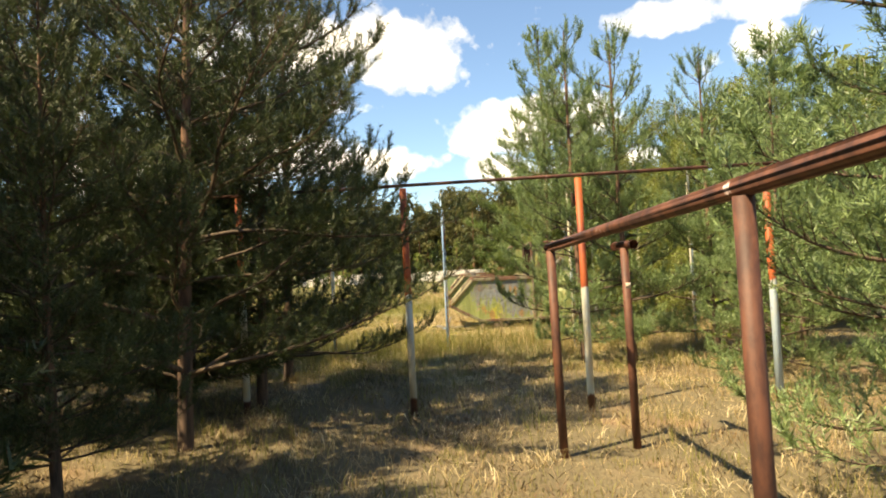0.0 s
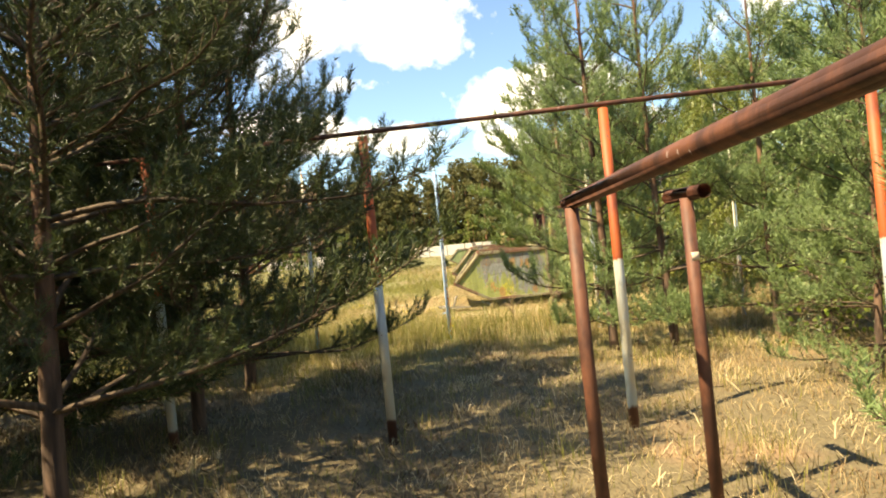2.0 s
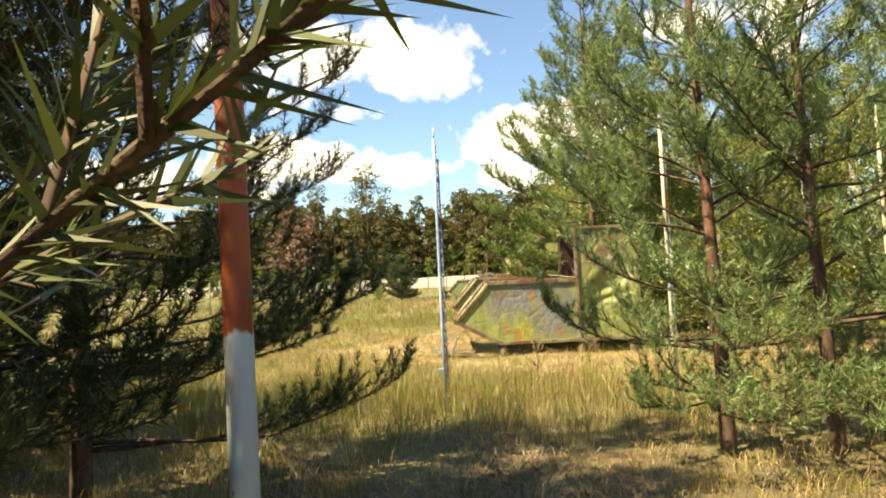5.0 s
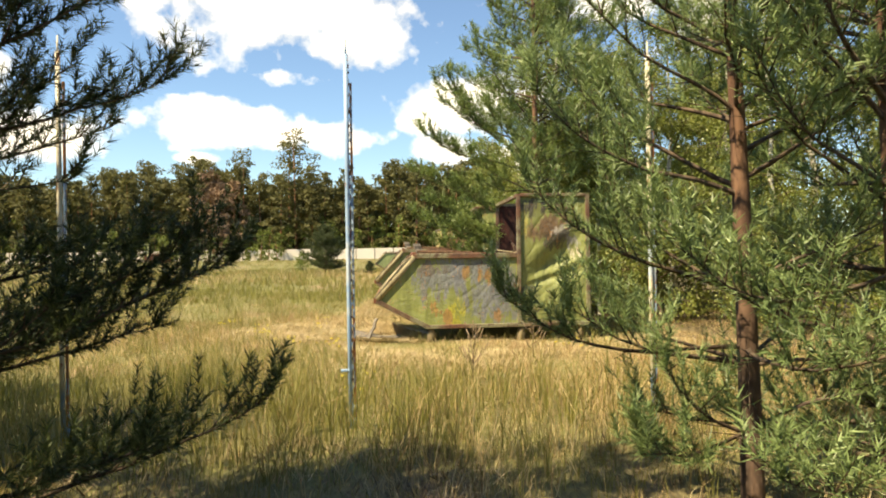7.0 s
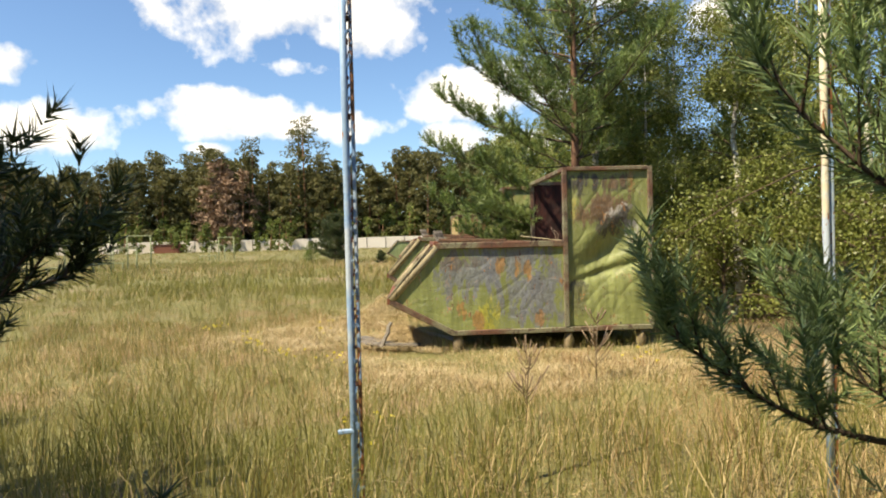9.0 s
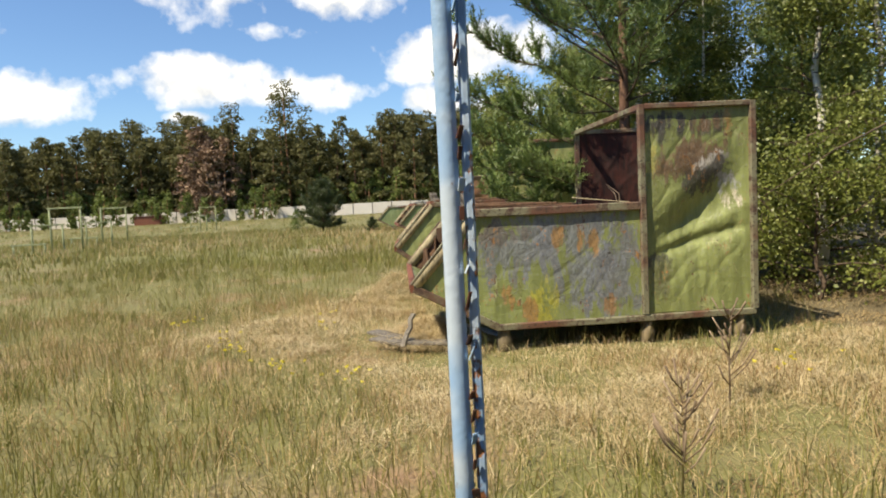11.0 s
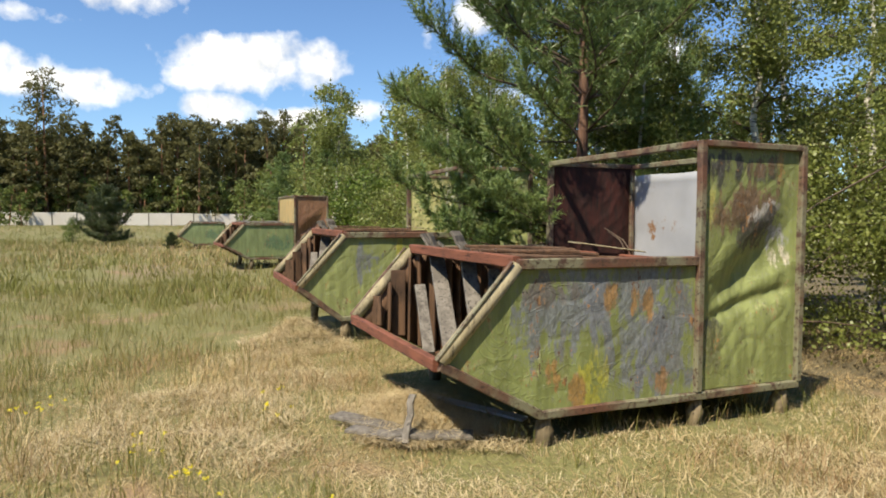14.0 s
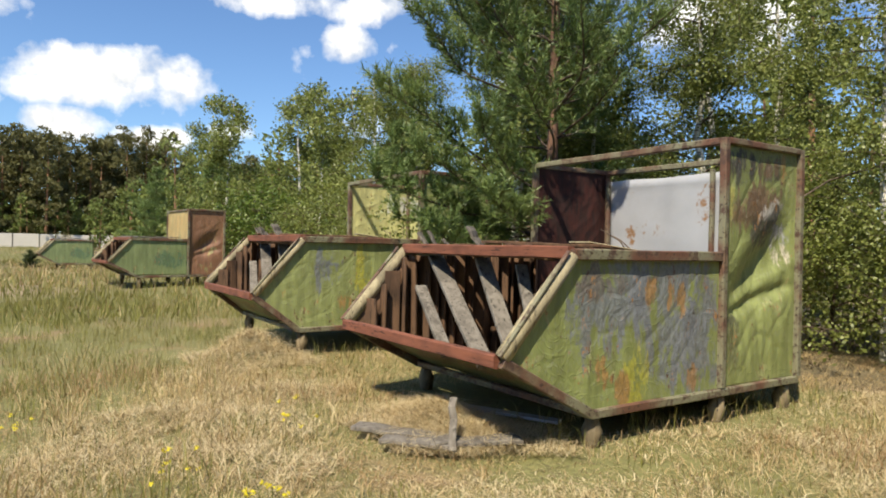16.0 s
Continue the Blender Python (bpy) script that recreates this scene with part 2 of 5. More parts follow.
def make_rust_paint():
    m = Mat("red_brown_primer", 0.65)
    a = m.noise(5, 6, m.vec((1.5, 1.5, 0.6)), rough=0.62)
    f = m.noise(55, 4)
    c = m.mix(m.step(a, 0.4, 0.62), (0.054, 0.02, 0.013), (0.14, 0.052, 0.029))
    c = m.mix(m.step(m.math("MULTIPLY_ADD", f, 0.2, a), 0.755, 0.80), c, m.mix(f, (0.55, 0.33, 0.24), (0.66, 0.64, 0.66)))
    m.color(c).bump(f, 0.35, 0.003)
    return m.m


def make_pole_paint(name, worn, cream=0.97):
    """Pale blue paint with cream and rusted stretches."""
    m = Mat(name, 0.5)
    z = m.axis(2)
    n = m.noise(7, 6, m.vec((2, 2, 0.6)), rough=0.65)
    big = m.noise(1.1, 3, m.vec((0.3, 0.3, 1)))
    f = m.noise(50, 3)
    c = m.mix(m.step(m.math("MULTIPLY_ADD", z, 0.16, big), cream, cream + 0.08), (0.27, 0.42, 0.62), (0.66, 0.60, 0.45))
    c = m.mix(m.step(m.noise(2.5, 4, m.vec((0.6, 0.6, 1), off=(5, 2, 0))), 0.52, 0.62), c, (0.47, 0.56, 0.65))
    rust = m.step(m.math("MULTIPLY_ADD", f, 0.2, n), worn, worn + 0.04)
    c = m.mix(rust, c, m.mix(f, (0.10, 0.045, 0.03), (0.42, 0.17, 0.06)))
    m.color(c).bump(m.math("SUBTRACT", f, rust), 0.5, 0.004)
    return m.m


def make_camo(name, blots, green=(0.236, 0.27, 0.092), seed=0.0):
    """Flaking field paint in streaks and patches; blots: centre x, z, half sizes, lean in degrees, colour."""
    m = Mat(name, 0.5)
    x, z = m.axis(0), m.axis(2)
    patch = m.noise(3.6, 7, m.vec((1.5, 1, 0.75), off=(seed, 0, 0)), rough=0.68, warp=0.7)
    streak = m.noise(7, 6, m.vec((1.6, 1, 0.24), off=(seed, 2, 1)), rough=0.62)
    fine = m.noise(34, 6, m.vec((1, 1, 0.55)), rough=0.7)
    ragged = m.math("ADD", m.math("MULTIPLY", m.math("SUBTRACT", patch, 0.5), 5.5), m.math("ADD", m.math("MULTIPLY", m.math("SUBTRACT", streak, 0.5), 5.0), m.math("MULTIPLY", m.math("SUBTRACT", fine, 0.5), 2.4)))
    c = m.mix(m.step(streak, 0.36, 0.66), tuple(g * 0.8 for g in green), tuple(min(1, g * 1.15) for g in green))
    c = m.mix(m.step(patch, 0.56, 0.66), c, (0.36, 0.37, 0.17))
    for bx, bz, hx, hz, lean, col in blots:
        cs, sn = math.cos(radians(lean)), math.sin(radians(lean))
        dx, dz = m.math("SUBTRACT", x, bx), m.math("SUBTRACT", z, bz)
        u = m.math("DIVIDE", m.math("ADD", m.math("MULTIPLY", dx, cs), m.math("MULTIPLY", dz, sn)), hx)
        v = m.math("DIVIDE", m.math("SUBTRACT", m.math("MULTIPLY", dz, cs), m.math("MULTIPLY", dx, sn)), hz)
        d = m.math("SUBTRACT", 1.0, m.math("ADD", m.math("MULTIPLY", u, u), m.math("MULTIPLY", v, v)))
        d = m.math("ADD", d, ragged)
        c = m.mix(m.math("MULTIPLY", m.step(d, -0.1, 0.7), 0.88), c, m.mix(m.step(fine, 0.3, 0.7), tuple(g * 0.6 for g in col), tuple(min(1, g * 1.3) for g in col)))
    grime = m.noise(5.0, 6, m.vec((1.2, 1, 0.3), off=(seed + 8, 1, 0)), rough=0.7)
    c = m.mix(m.math("MULTIPLY", m.step(grime, 0.54, 0.74), 0.32), c, (0.10, 0.085, 0.05))
    rust = m.step(m.math("ADD", m.math("MULTIPLY", fine, 0.55), m.math("MULTIPLY", patch, 0.6)), 0.655, 0.70)
    c = m.mix(rust, c, m.mix(m.step(streak, 0.4, 0.6), (0.10, 0.05, 0.03), (0.42, 0.22, 0.08)))
    flakes = m.step(m.math("MULTIPLY_ADD", patch, 0.25, m.noise(17, 5, m.vec((1, 1, 0.9), off=(seed, 6, 6)), rough=0.65)), 0.80, 0.83)
    c = m.mix(flakes, c, (0.045, 0.035, 0.025))
    worn = m.noise(52, 5, m.vec((1, 1, 0.6), off=(seed, 3, 2)), rough=0.7)
    c = m.mix(m.math("MULTIPLY", m.step(worn, 0.52, 0.66), 0.4), c, m.mix(streak, (0.07, 0.065, 0.045), (0.42, 0.42, 0.36)))
    crease = m.step(m.math("ABSOLUTE", m.math("SUBTRACT", m.noise(4.2, 2, m.vec((1, 1, 0.8), (0, 0.5, 0), (seed, 1, 3)), warp=1.2), 0.5)), 0.03, 0.0)
    crease = m.math("ADD", crease, m.step(m.math("ABSOLUTE", m.math("SUBTRACT", m.noise(7.5, 2, m.vec((1, 1, 0.7), (0, -0.4, 0), (seed, 7, 1)), warp=1.0), 0.5)), 0.025, 0.0))
    patch = m.math("MULTIPLY_ADD", crease, 0.9, patch)
    m.color(c).rough(m.math("MULTIPLY_ADD", streak, 0.35, 0.33)).bump(m.math("ADD", m.math("MULTIPLY", patch, 0.5), m.math("SUBTRACT", m.math("MULTIPLY", fine, 0.22), flakes)), 0.4, 0.008)
    return m.m


def make_frame_paint():
    m = Mat("rusted_frame_paint", 0.7)
    n = m.noise(1.7, 6, m.vec(), rough=0.6)
    f = m.noise(35, 4)
    c = m.mix(m.step(n, 0.38, 0.54), (0.135, 0.062, 0.038), (0.195, 0.185, 0.115))
    c = m.mix(m.step(m.noise(7, 6, m.vec(off=(4, 4, 4)), rough=0.7), 0.5, 0.62), c, (0.075, 0.04, 0.028))
    c = m.mix(m.step(f, 0.56, 0.66), c, (0.05, 0.03, 0.02))
    m.color(c).bump(f, 0.5, 0.005)
    return m.m


M_GROUND = make_ground_mat()
M_BARK = make_bark("pine_bark", (0.055, 0.035, 0.025), (0.16, 0.10, 0.07), 9.0, True)
M_BARKUP = make_bark("upper_pine_bark", (0.16, 0.08, 0.04), (0.32, 0.17, 0.09))
M_TWIG = make_bark("pine_twigs", (0.06, 0.04, 0.028), (0.13, 0.09, 0.06), 20)
M_BBARK = make_birch_bark()
M_POST = make_post_paint()
M_RED = make_rust_paint()
M_POLE = make_pole_paint("blue_pole_paint", 0.72)
M_POLE2 = make_pole_paint("cream_pole_paint", 0.66, 0.5)
M_STRIP = make_pole_paint("rusted_blue_strip", 0.585)
M_FRAME = make_frame_paint()
M_REDBEAM = make_wood("red_painted_timber", (0.095, 0.034, 0.02), (0.205, 0.07, 0.038), (1, 0.15, 1))
M_GREYWOOD = make_wood("weathered_grey_wood", (0.06, 0.05, 0.04), (0.20, 0.178, 0.148), (1, 1, 0.2))
M_BROWNWOOD = make_wood("brown_boards", (0.055, 0.029, 0.016), (0.15, 0.08, 0.042), (1, 1, 0.15))
M_LOG = make_wood("peeled_logs", (0.22, 0.18, 0.11), (0.42, 0.36, 0.22), (1, 1, 0.2))
M_LEG = make_wood("post_wood", (0.12, 0.09, 0.05), (0.28, 0.22, 0.13), (1, 1, 0.2))
# Dark red paint, taken darker still to hold the pine's shade.
M_INNER_RED_SHADED = make_wood("shaded_red_inner_sheet", (0.017, 0.003, 0.001), (0.047, 0.007, 0.003), (1, 1, 0.3))
M_STEEL = Mat("bare_grey_sheet", 0.45, 0.15)
_v = M_STEEL.noise(3, 5)
_f = M_STEEL.noise(30, 4)
M_STEEL.color(M_STEEL.mix(M_STEEL.step(M_STEEL.math("MULTIPLY_ADD", _f, 0.25, _v), 0.72, 0.8), M_STEEL.mix(_v, (0.344, 0.353, 0.377), (0.492, 0.5, 0.517)), (0.295, 0.164, 0.082))).bump(_v, 0.3, 0.02)
M_STEEL = M_STEEL.m
M_CONC = Mat("pale_concrete", 0.9)
_v = M_CONC.noise(0.9, 5, M_CONC.vec((1, 1, 0.5)))
M_CONC.color(M_CONC.mix(_v, M_CONC.mix(M_CONC.each(), (0.50, 0.45, 0.38), (0.62, 0.57, 0.50)), (0.72, 0.68, 0.61))).bump(M_CONC.noise(20), 0.3, 0.01)
M_CONC = M_CONC.m
M_DARKRUST = make_wood("dark_rust", (0.03, 0.018, 0.012), (0.10, 0.045, 0.025))
M_GREENBAR = make_wood("green_bar_paint", (0.19, 0.23, 0.11), (0.36, 0.38, 0.22))
GREY = (0.176, 0.189, 0.207)
YEL = (0.37, 0.352, 0.053)
ORA = (0.34, 0.195, 0.07)
CHAR = (0.055, 0.05, 0.045)
BRO = (0.167, 0.106, 0.062)
M_CAMO1 = make_camo("camouflage_hull_side", [(-0.62, 0.98, 0.42, 0.36, 15, GREY), (-0.05, 0.85, 0.42, 0.55, 0, GREY), (0.30, 0.62, 0.26, 0.62, 0, GREY), (-0.75, 1.12, 0.25, 0.12, 0, (0.17, 0.15, 0.13)), (-0.36, 0.42, 0.13, 0.26, 0, YEL), (-0.2, 1.0, 0.06, 0.15, 0, ORA), (0.0, 0.98, 0.04, 0.12, 0, ORA), (-0.72, 0.52, 0.07, 0.13, 15, ORA), (0.12, 0.95, 0.06, 0.12, 0, ORA), (-0.5, 0.36, 0.07, 0.12, 0, ORA), (0.28, 0.36, 0.10, 0.1, 0, (0.3, 0.17, 0.07))])
M_CAMO2 = make_camo("camouflage_tower_side", [(0.8, 2.0, 0.28, 0.16, 0, CHAR), (1.25, 2.0, 0.26, 0.13, 0, CHAR), (1.02, 1.72, 0.38, 0.18, 20, BRO), (1.25, 1.58, 0.32, 0.17, 30, CHAR), (1.42, 1.48, 0.12, 0.14, 0, (0.3, 0.3, 0.31)), (0.72, 0.75, 0.14, 0.1, 0, CHAR), (0.62, 1.8, 0.12, 0.25, 0, (0.45, 0.42, 0.12)), (1.2, 2.02, 0.2, 0.09, 0, BRO), (0.85, 2.04, 0.28, 0.11, 0, CHAR), (1.44, 2.02, 0.07, 0.16, 0, ORA), (1.15, 1.74, 0.36, 0.13, 10, BRO), (1.3, 1.68, 0.16, 0.08, 20, (0.5, 0.47, 0.42)), (1.3, 1.62, 0.18, 0.07, 40, CHAR), (1.46, 1.3, 0.08, 0.12, 0, (0.55, 0.5, 0.38)), (0.75, 0.6, 0.12, 0.2, 0, (0.16, 0.17, 0.07))], (0.238, 0.268, 0.092), 3.0)
M_CAMO3 = make_camo("camouflage_streaked", [(-0.7, 0.95, 0.22, 0.25, 0, GREY), (-0.2, 0.8, 0.12, 0.4, 0, YEL), (0.2, 0.75, 0.25, 0.4, 0, GREY), (-0.45, 0.5, 0.12, 0.15, 0, ORA)], (0.275, 0.31, 0.115), 7.0)
M_CAMO4 = make_camo("camouflage_plain_green", [(0.1, 0.7, 0.5, 0.25, 0, (0.10, 0.17, 0.09)), (1.2, 1.9, 0.5, 0.45, 0, (0.24, 0.12, 0.06))], (0.20, 0.25, 0.105), 11.0)
M_CAMOF = make_camo("camouflage_front", [(-1.2, 0.4, 0.2, 0.1, 0, BRO)], (0.15, 0.17, 0.06), 15.0)
M_YSHEET = make_camo("yellow_green_inner_sheet", [(1.6, 1.9, 0.4, 0.2, 0, (0.55, 0.55, 0.5))], (0.52, 0.50, 0.22), 19.0)
M_ORSHEET = make_camo("rust_orange_sheet", [(1.2, 1.8, 0.5, 0.4, 0, (0.5, 0.28, 0.1))], (0.45, 0.33, 0.14), 27.0)
M_REDSHEET = make_camo("rust_red_tower_sheet", [(1.2, 1.8, 0.5, 0.4, 0, (0.26, 0.13, 0.07))], (0.235, 0.115, 0.065), 23.0)


# ---------- mesh helpers ----------
def mesh_of(name, verts, faces, mat, smooth=False):
    """A mesh from arrays: verts (n, 3), faces (m, 3 or 4)."""
    verts, faces = np.asarray(verts, np.float32), np.asarray(faces, np.int32)
    me = bpy.data.meshes.new(name)
    k = faces.shape[1]
    me.vertices.add(len(verts))
    me.vertices.foreach_set("co", verts.ravel())
    me.loops.add(faces.size)
    me.loops.foreach_set("vertex_index", faces.ravel())
    me.polygons.add(len(faces))
    me.polygons.foreach_set("loop_start", np.arange(0, faces.size, k, dtype=np.int32))
    if smooth:
        me.polygons.foreach_set("use_smooth", np.ones(len(faces), bool))
    me.update(calc_edges=True)
    me.materials.append(mat)
    return me


def part(name, bm, material, parent, label=""):
    """A bmesh, or a ready mesh, as one object under its thing."""
    if isinstance(bm, bmesh.types.BMesh):
        me = bpy.data.meshes.new(name)
        bm.to_mesh(me)
        bm.free()
        me.materials.append(material)
    else:
        me = bm
    ob = new(name, me)
    ob.parent = parent
    return tagged(ob, label)


def thing(name, m, label, category, group="", kind=""):
    ob = new(name)
    ob.empty_display_size = 0.2
    ob.matrix_world = m
    return tagged(ob, label, category, group, kind)


def frame_axes(d):
    d = d.normalized()
    s = d.cross(Vector((0, 0, 1)))
    if s.length < 1e-3:
        s = Vector((1, 0, 0))
    s.normalize()
    return d, s, s.cross(d)


def beam(p, q, w, h, bevel=0.006, bm=None, wear=0.0, seed=0):
    """A squared timber or angle between two points, with eased edges."""
    bm = bm or bmesh.new()
    p, q = Vector(p), Vector(q)
    d, s, u = frame_axes(q - p)
    n = 5
    rings = []
    rnd = random.Random(seed)
    for i in range(n + 1):
        c = p.lerp(q, i / n)
        if wear and 0 < i < n:
            c = c + s * rnd.uniform(-wear, wear) + u * rnd.uniform(-wear, wear)
        e = bevel
        ring = []
        for a, b in ((w / 2 - e, h / 2), (w / 2, h / 2 - e), (w / 2, -h / 2 + e), (w / 2 - e, -h / 2), (-w / 2 + e, -h / 2), (-w / 2, -h / 2 + e), (-w / 2, h / 2 - e), (-w / 2 + e, h / 2)):
            ring.append(bm.verts.new(c + s * a + u * b))
        rings.append(ring)
    for r0, r1 in zip(rings, rings[1:]):
        for i in range(8):
            bm.faces.new((r0[i], r0[(i + 1) % 8], r1[(i + 1) % 8], r1[i]))
    bm.faces.new(rings[0][::-1])
    bm.faces.new(rings[-1])
    bmesh.ops.recalc_face_normals(bm, faces=bm.faces)
    return bm


def tube(points, radii, seg=12, bm=None, hollow=False, rough=0.0, seed=0):
    """A round bar or log along points."""
    bm = bm or bmesh.new()
    pts = [Vector(p) for p in points]
    rnd = random.Random(seed)
    rings = []
    for i, p in enumerate(pts):
        d = pts[min(i + 1, len(pts) - 1)] - pts[max(i - 1, 0)]
        d, s, u = frame_axes(d)
        rings.append([bm.verts.new(p + (s * math.cos(6.28318 * k / seg) + u * math.sin(6.28318 * k / seg)) * radii[i] * (1 + rnd.uniform(-rough, rough))) for k in range(seg)])
    for r0, r1 in zip(rings, rings[1:]):
        for k in range(seg):
            f = bm.faces.new((r0[k], r0[(k + 1) % seg], r1[(k + 1) % seg], r1[k]))
            f.smooth = True
    for ring, p in ((rings[0][::-1], 0), (rings[-1], -1)):
        f = bm.faces.new(ring)
        if hollow:
            r = bmesh.ops.inset_individual(bm, faces=[f], thickness=radii[p] * 0.18)
            d = (pts[p] - pts[1 if p == 0 else -2]).normalized()
            for v in f.verts:
                v.co -= d * 0.12
    bmesh.ops.recalc_face_normals(bm, faces=bm.faces)
    return bm


def np_tubes(P, Q, r0, r1, seg=4):
    """Many straight tapered sticks at once: arrays of ends and radii."""
    D = Q - P
    D = D / np.maximum(np.linalg.norm(D, axis=1, keepdims=True), 1e-6)
    ref = np.where(np.abs(D[:, 2:3]) > 0.9, np.array([[1.0, 0, 0]]), np.array([[0, 0, 1.0]]))
    S = np.cross(D, ref)
    S /= np.linalg.norm(S, axis=1, keepdims=True)
    U = np.cross(S, D)
    n = len(P)
    V = np.zeros((n, 2 * seg, 3))
    for k in range(seg):
        o = S * math.cos(6.28318 * k / seg) + U * math.sin(6.28318 * k / seg)
        V[:, k] = P + o * r0[:, None]
        V[:, seg + k] = Q + o * r1[:, None]
    base = (np.arange(n) * 2 * seg)[:, None]
    F = [np.stack([base[:, 0] + k, base[:, 0] + (k + 1) % seg, base[:, 0] + seg + (k + 1) % seg, base[:, 0] + seg + k], 1) for k in range(seg)]
    return V.reshape(-1, 3), np.concatenate(F)




# ---------- plants ----------
def pine_arrays(seed, h, rad, low, gap=0.34, per_m=150, needle=0.10, width=0.010, bare=0.3, up=1.0, limbs=(), twigs=True, shoots=0.7, whorl=7):
    """Wood and needles of one pine: whorls of limbs, side twigs, brushes of needles; limbs: extra long ones (height, tip)."""
    rng = np.random.default_rng(seed)
    tP, tQ, tr0, tr1 = [], [], [], []
    aP, aQ = [], []
    lean = rng.normal(0, 0.02, 2)

    def axis(zz):
        s = zz / h
        return np.array([lean[0] * zz + 0.05 * math.sin(3.1 * s + seed), lean[1] * zz + 0.05 * math.cos(2.3 * s + seed), zz])

    def unit(v):
        return v / max(np.linalg.norm(v), 1e-6)

    def grow(p, d, L, bare, aim=None):
        m = max(4, int(L / 0.14))
        r = 0.005 + 0.0075 * L
        for i in range(m):
            f = i / m
            if aim is None:
                bend = -0.10 if f < 0.4 else 0.26 * up
                d = unit(d + np.array([rng.normal(0, 0.09), rng.normal(0, 0.09), bend * 2.2 / m + rng.normal(0, 0.04)]))
            else:
                d = unit(0.5 * d + 0.5 * unit(aim - p) + np.array([rng.normal(0, 0.10), rng.normal(0, 0.10), rng.normal(0, 0.06) - 0.10 * (f < 0.5)]))
            q = p + d * L / m
            tP.append(p); tQ.append(q); tr0.append(r * (1 - f) + 0.003); tr1.append(r * (1 - (i + 1) / m) + 0.003)
            if f >= bare or i == m - 1:
                side = unit(np.cross(d, (0, 0, 1.0)))
                aP.append(p); aQ.append(q)
                for sg in (-1, 1, 0):
                    if rng.random() < 0.1:
                        continue
                    tl = (0.16 + 0.42 * L * (1 - f) * 0.5) * rng.uniform(0.6, 1.3) * (0.6 if sg == 0 else 1)
                    td = unit(d * rng.uniform(0.45, 0.9) + side * sg * rng.uniform(0.6, 1.0) + np.array([0, 0, rng.uniform(0.0, 0.55) * up + 0.5 * (sg == 0)]))
                    b = p + (q - p) * rng.random()
                    e = b + td * tl
                    if twigs:
                        tP.append(b); tQ.append(e); tr0.append(0.005); tr1.append(0.002)
                    aP.append(b + td * tl * 0.15); aQ.append(e)
                    if rng.random() < shoots:
                        t3 = unit(td * 0.45 + np.array([rng.normal(0, 0.12), rng.normal(0, 0.12), 0.75 * up]))
                        aP.append(e); aQ.append(e + t3 * rng.uniform(0.09, 0.2))
                    if tl > 0.2:
                        for sg2 in (-1, 1):
                            t2 = unit(td * 0.7 + np.cross(td, (0, 0, 1.0)) * sg2 * 0.7 + np.array([0, 0, rng.uniform(0, 0.6) * up]))
                            b2 = b + td * tl * rng.uniform(0.35, 0.75)
                            aP.append(b2); aQ.append(b2 + t2 * rng.uniform(0.12, 0.26))
            elif rng.random() < 0.6:
                e = p + np.array([rng.normal(0, 0.16), rng.normal(0, 0.16), rng.normal(-0.02, 0.1)])
                tP.append(p); tQ.append(e); tr0.append(0.004); tr1.append(0.0015)
            p = q
        for j in range(5):
            td = unit(d * 0.6 + np.array([rng.normal(0, 0.3), rng.normal(0, 0.3), rng.uniform(0.3, 1.3) * up]))
            aP.append(p); aQ.append(p + td * rng.uniform(0.14, 0.32))

    z = low
    while z < h * 0.97:
        s = z / h
        L0 = rad * (1 - s) ** 0.75 * (0.75 + 0.35 * min(1, s * 5)) + 0.14
        n = whorl if s < 0.75 else max(4, whorl - 2)
        a0 = rng.uniform(0, 6.28)
        for k in range(n):
            if rng.random() < 0.1:
                continue
            a = a0 + 6.28 * k / n + rng.normal(0, 0.25)
            el = radians(rng.normal(8 + 38 * s, 9))
            grow(axis(z + rng.normal(0, 0.05)), np.array([math.cos(a) * math.cos(el), math.sin(a) * math.cos(el), math.sin(el)]), L0 * rng.uniform(0.55, 1.2), bare)
        z += gap * (1.1 - 0.25 * s) * rng.uniform(0.8, 1.2)
    first_long = len(aP)
    for z0, tip in limbs:
        p = axis(z0)
        tip = np.array(tip)
        grow(p, unit(tip - p), np.linalg.norm(tip - p), 0.45, tip)
    last_long = len(aP)
    for j in range(6):
        p = axis(h * (0.97 - 0.02 * j))
        e = p + np.array([rng.normal(0, 0.10), rng.normal(0, 0.10), rng.uniform(0.25, 0.5)])
        aP.append(p); aQ.append(e); tP.append(p); tQ.append(e); tr0.append(0.007); tr1.append(0.004)
    # trunk
    n = 14
    kP = np.array([axis(h * i / n) for i in range(n)])
    kQ = np.array([axis(h * (i + 1) / n) for i in range(n)])
    kr = np.array([0.010 + 0.0098 * h * (1 - i / n) ** 1.1 for i in range(n + 1)])
    kP[0, 2] = -0.1
    trunk = np_tubes(kP, kQ, kr[:-1], kr[1:], 9)
    limbs = np_tubes(np.array(tP), np.array(tQ), np.array(tr0), np.array(tr1), 3)
    A, B = np.array(aP), np.array(aQ)
    ln = np.linalg.norm(B - A, axis=1)
    rich = np.ones(len(A))
    rich[first_long:last_long] = 1.7   # the long low limbs carry fuller brushes
    cnt = np.maximum(8, (ln * per_m * rich).astype(int))
    idx = np.repeat(np.arange(len(A)), cnt)
    N = len(idx)
    t = rng.random(N)
    c = A[idx] + (B - A)[idx] * t[:, None]
    ax = ((B - A) / ln[:, None])[idx]
    rd = rng.normal(size=(N, 3))
    rd -= ax * np.sum(rd * ax, 1, keepdims=True)
    rd /= np.linalg.norm(rd, axis=1, keepdims=True)
    sp = rng.uniform(0.45, 1.05, N)[:, None]
    dr = ax * np.cos(sp) + rd * np.sin(sp)
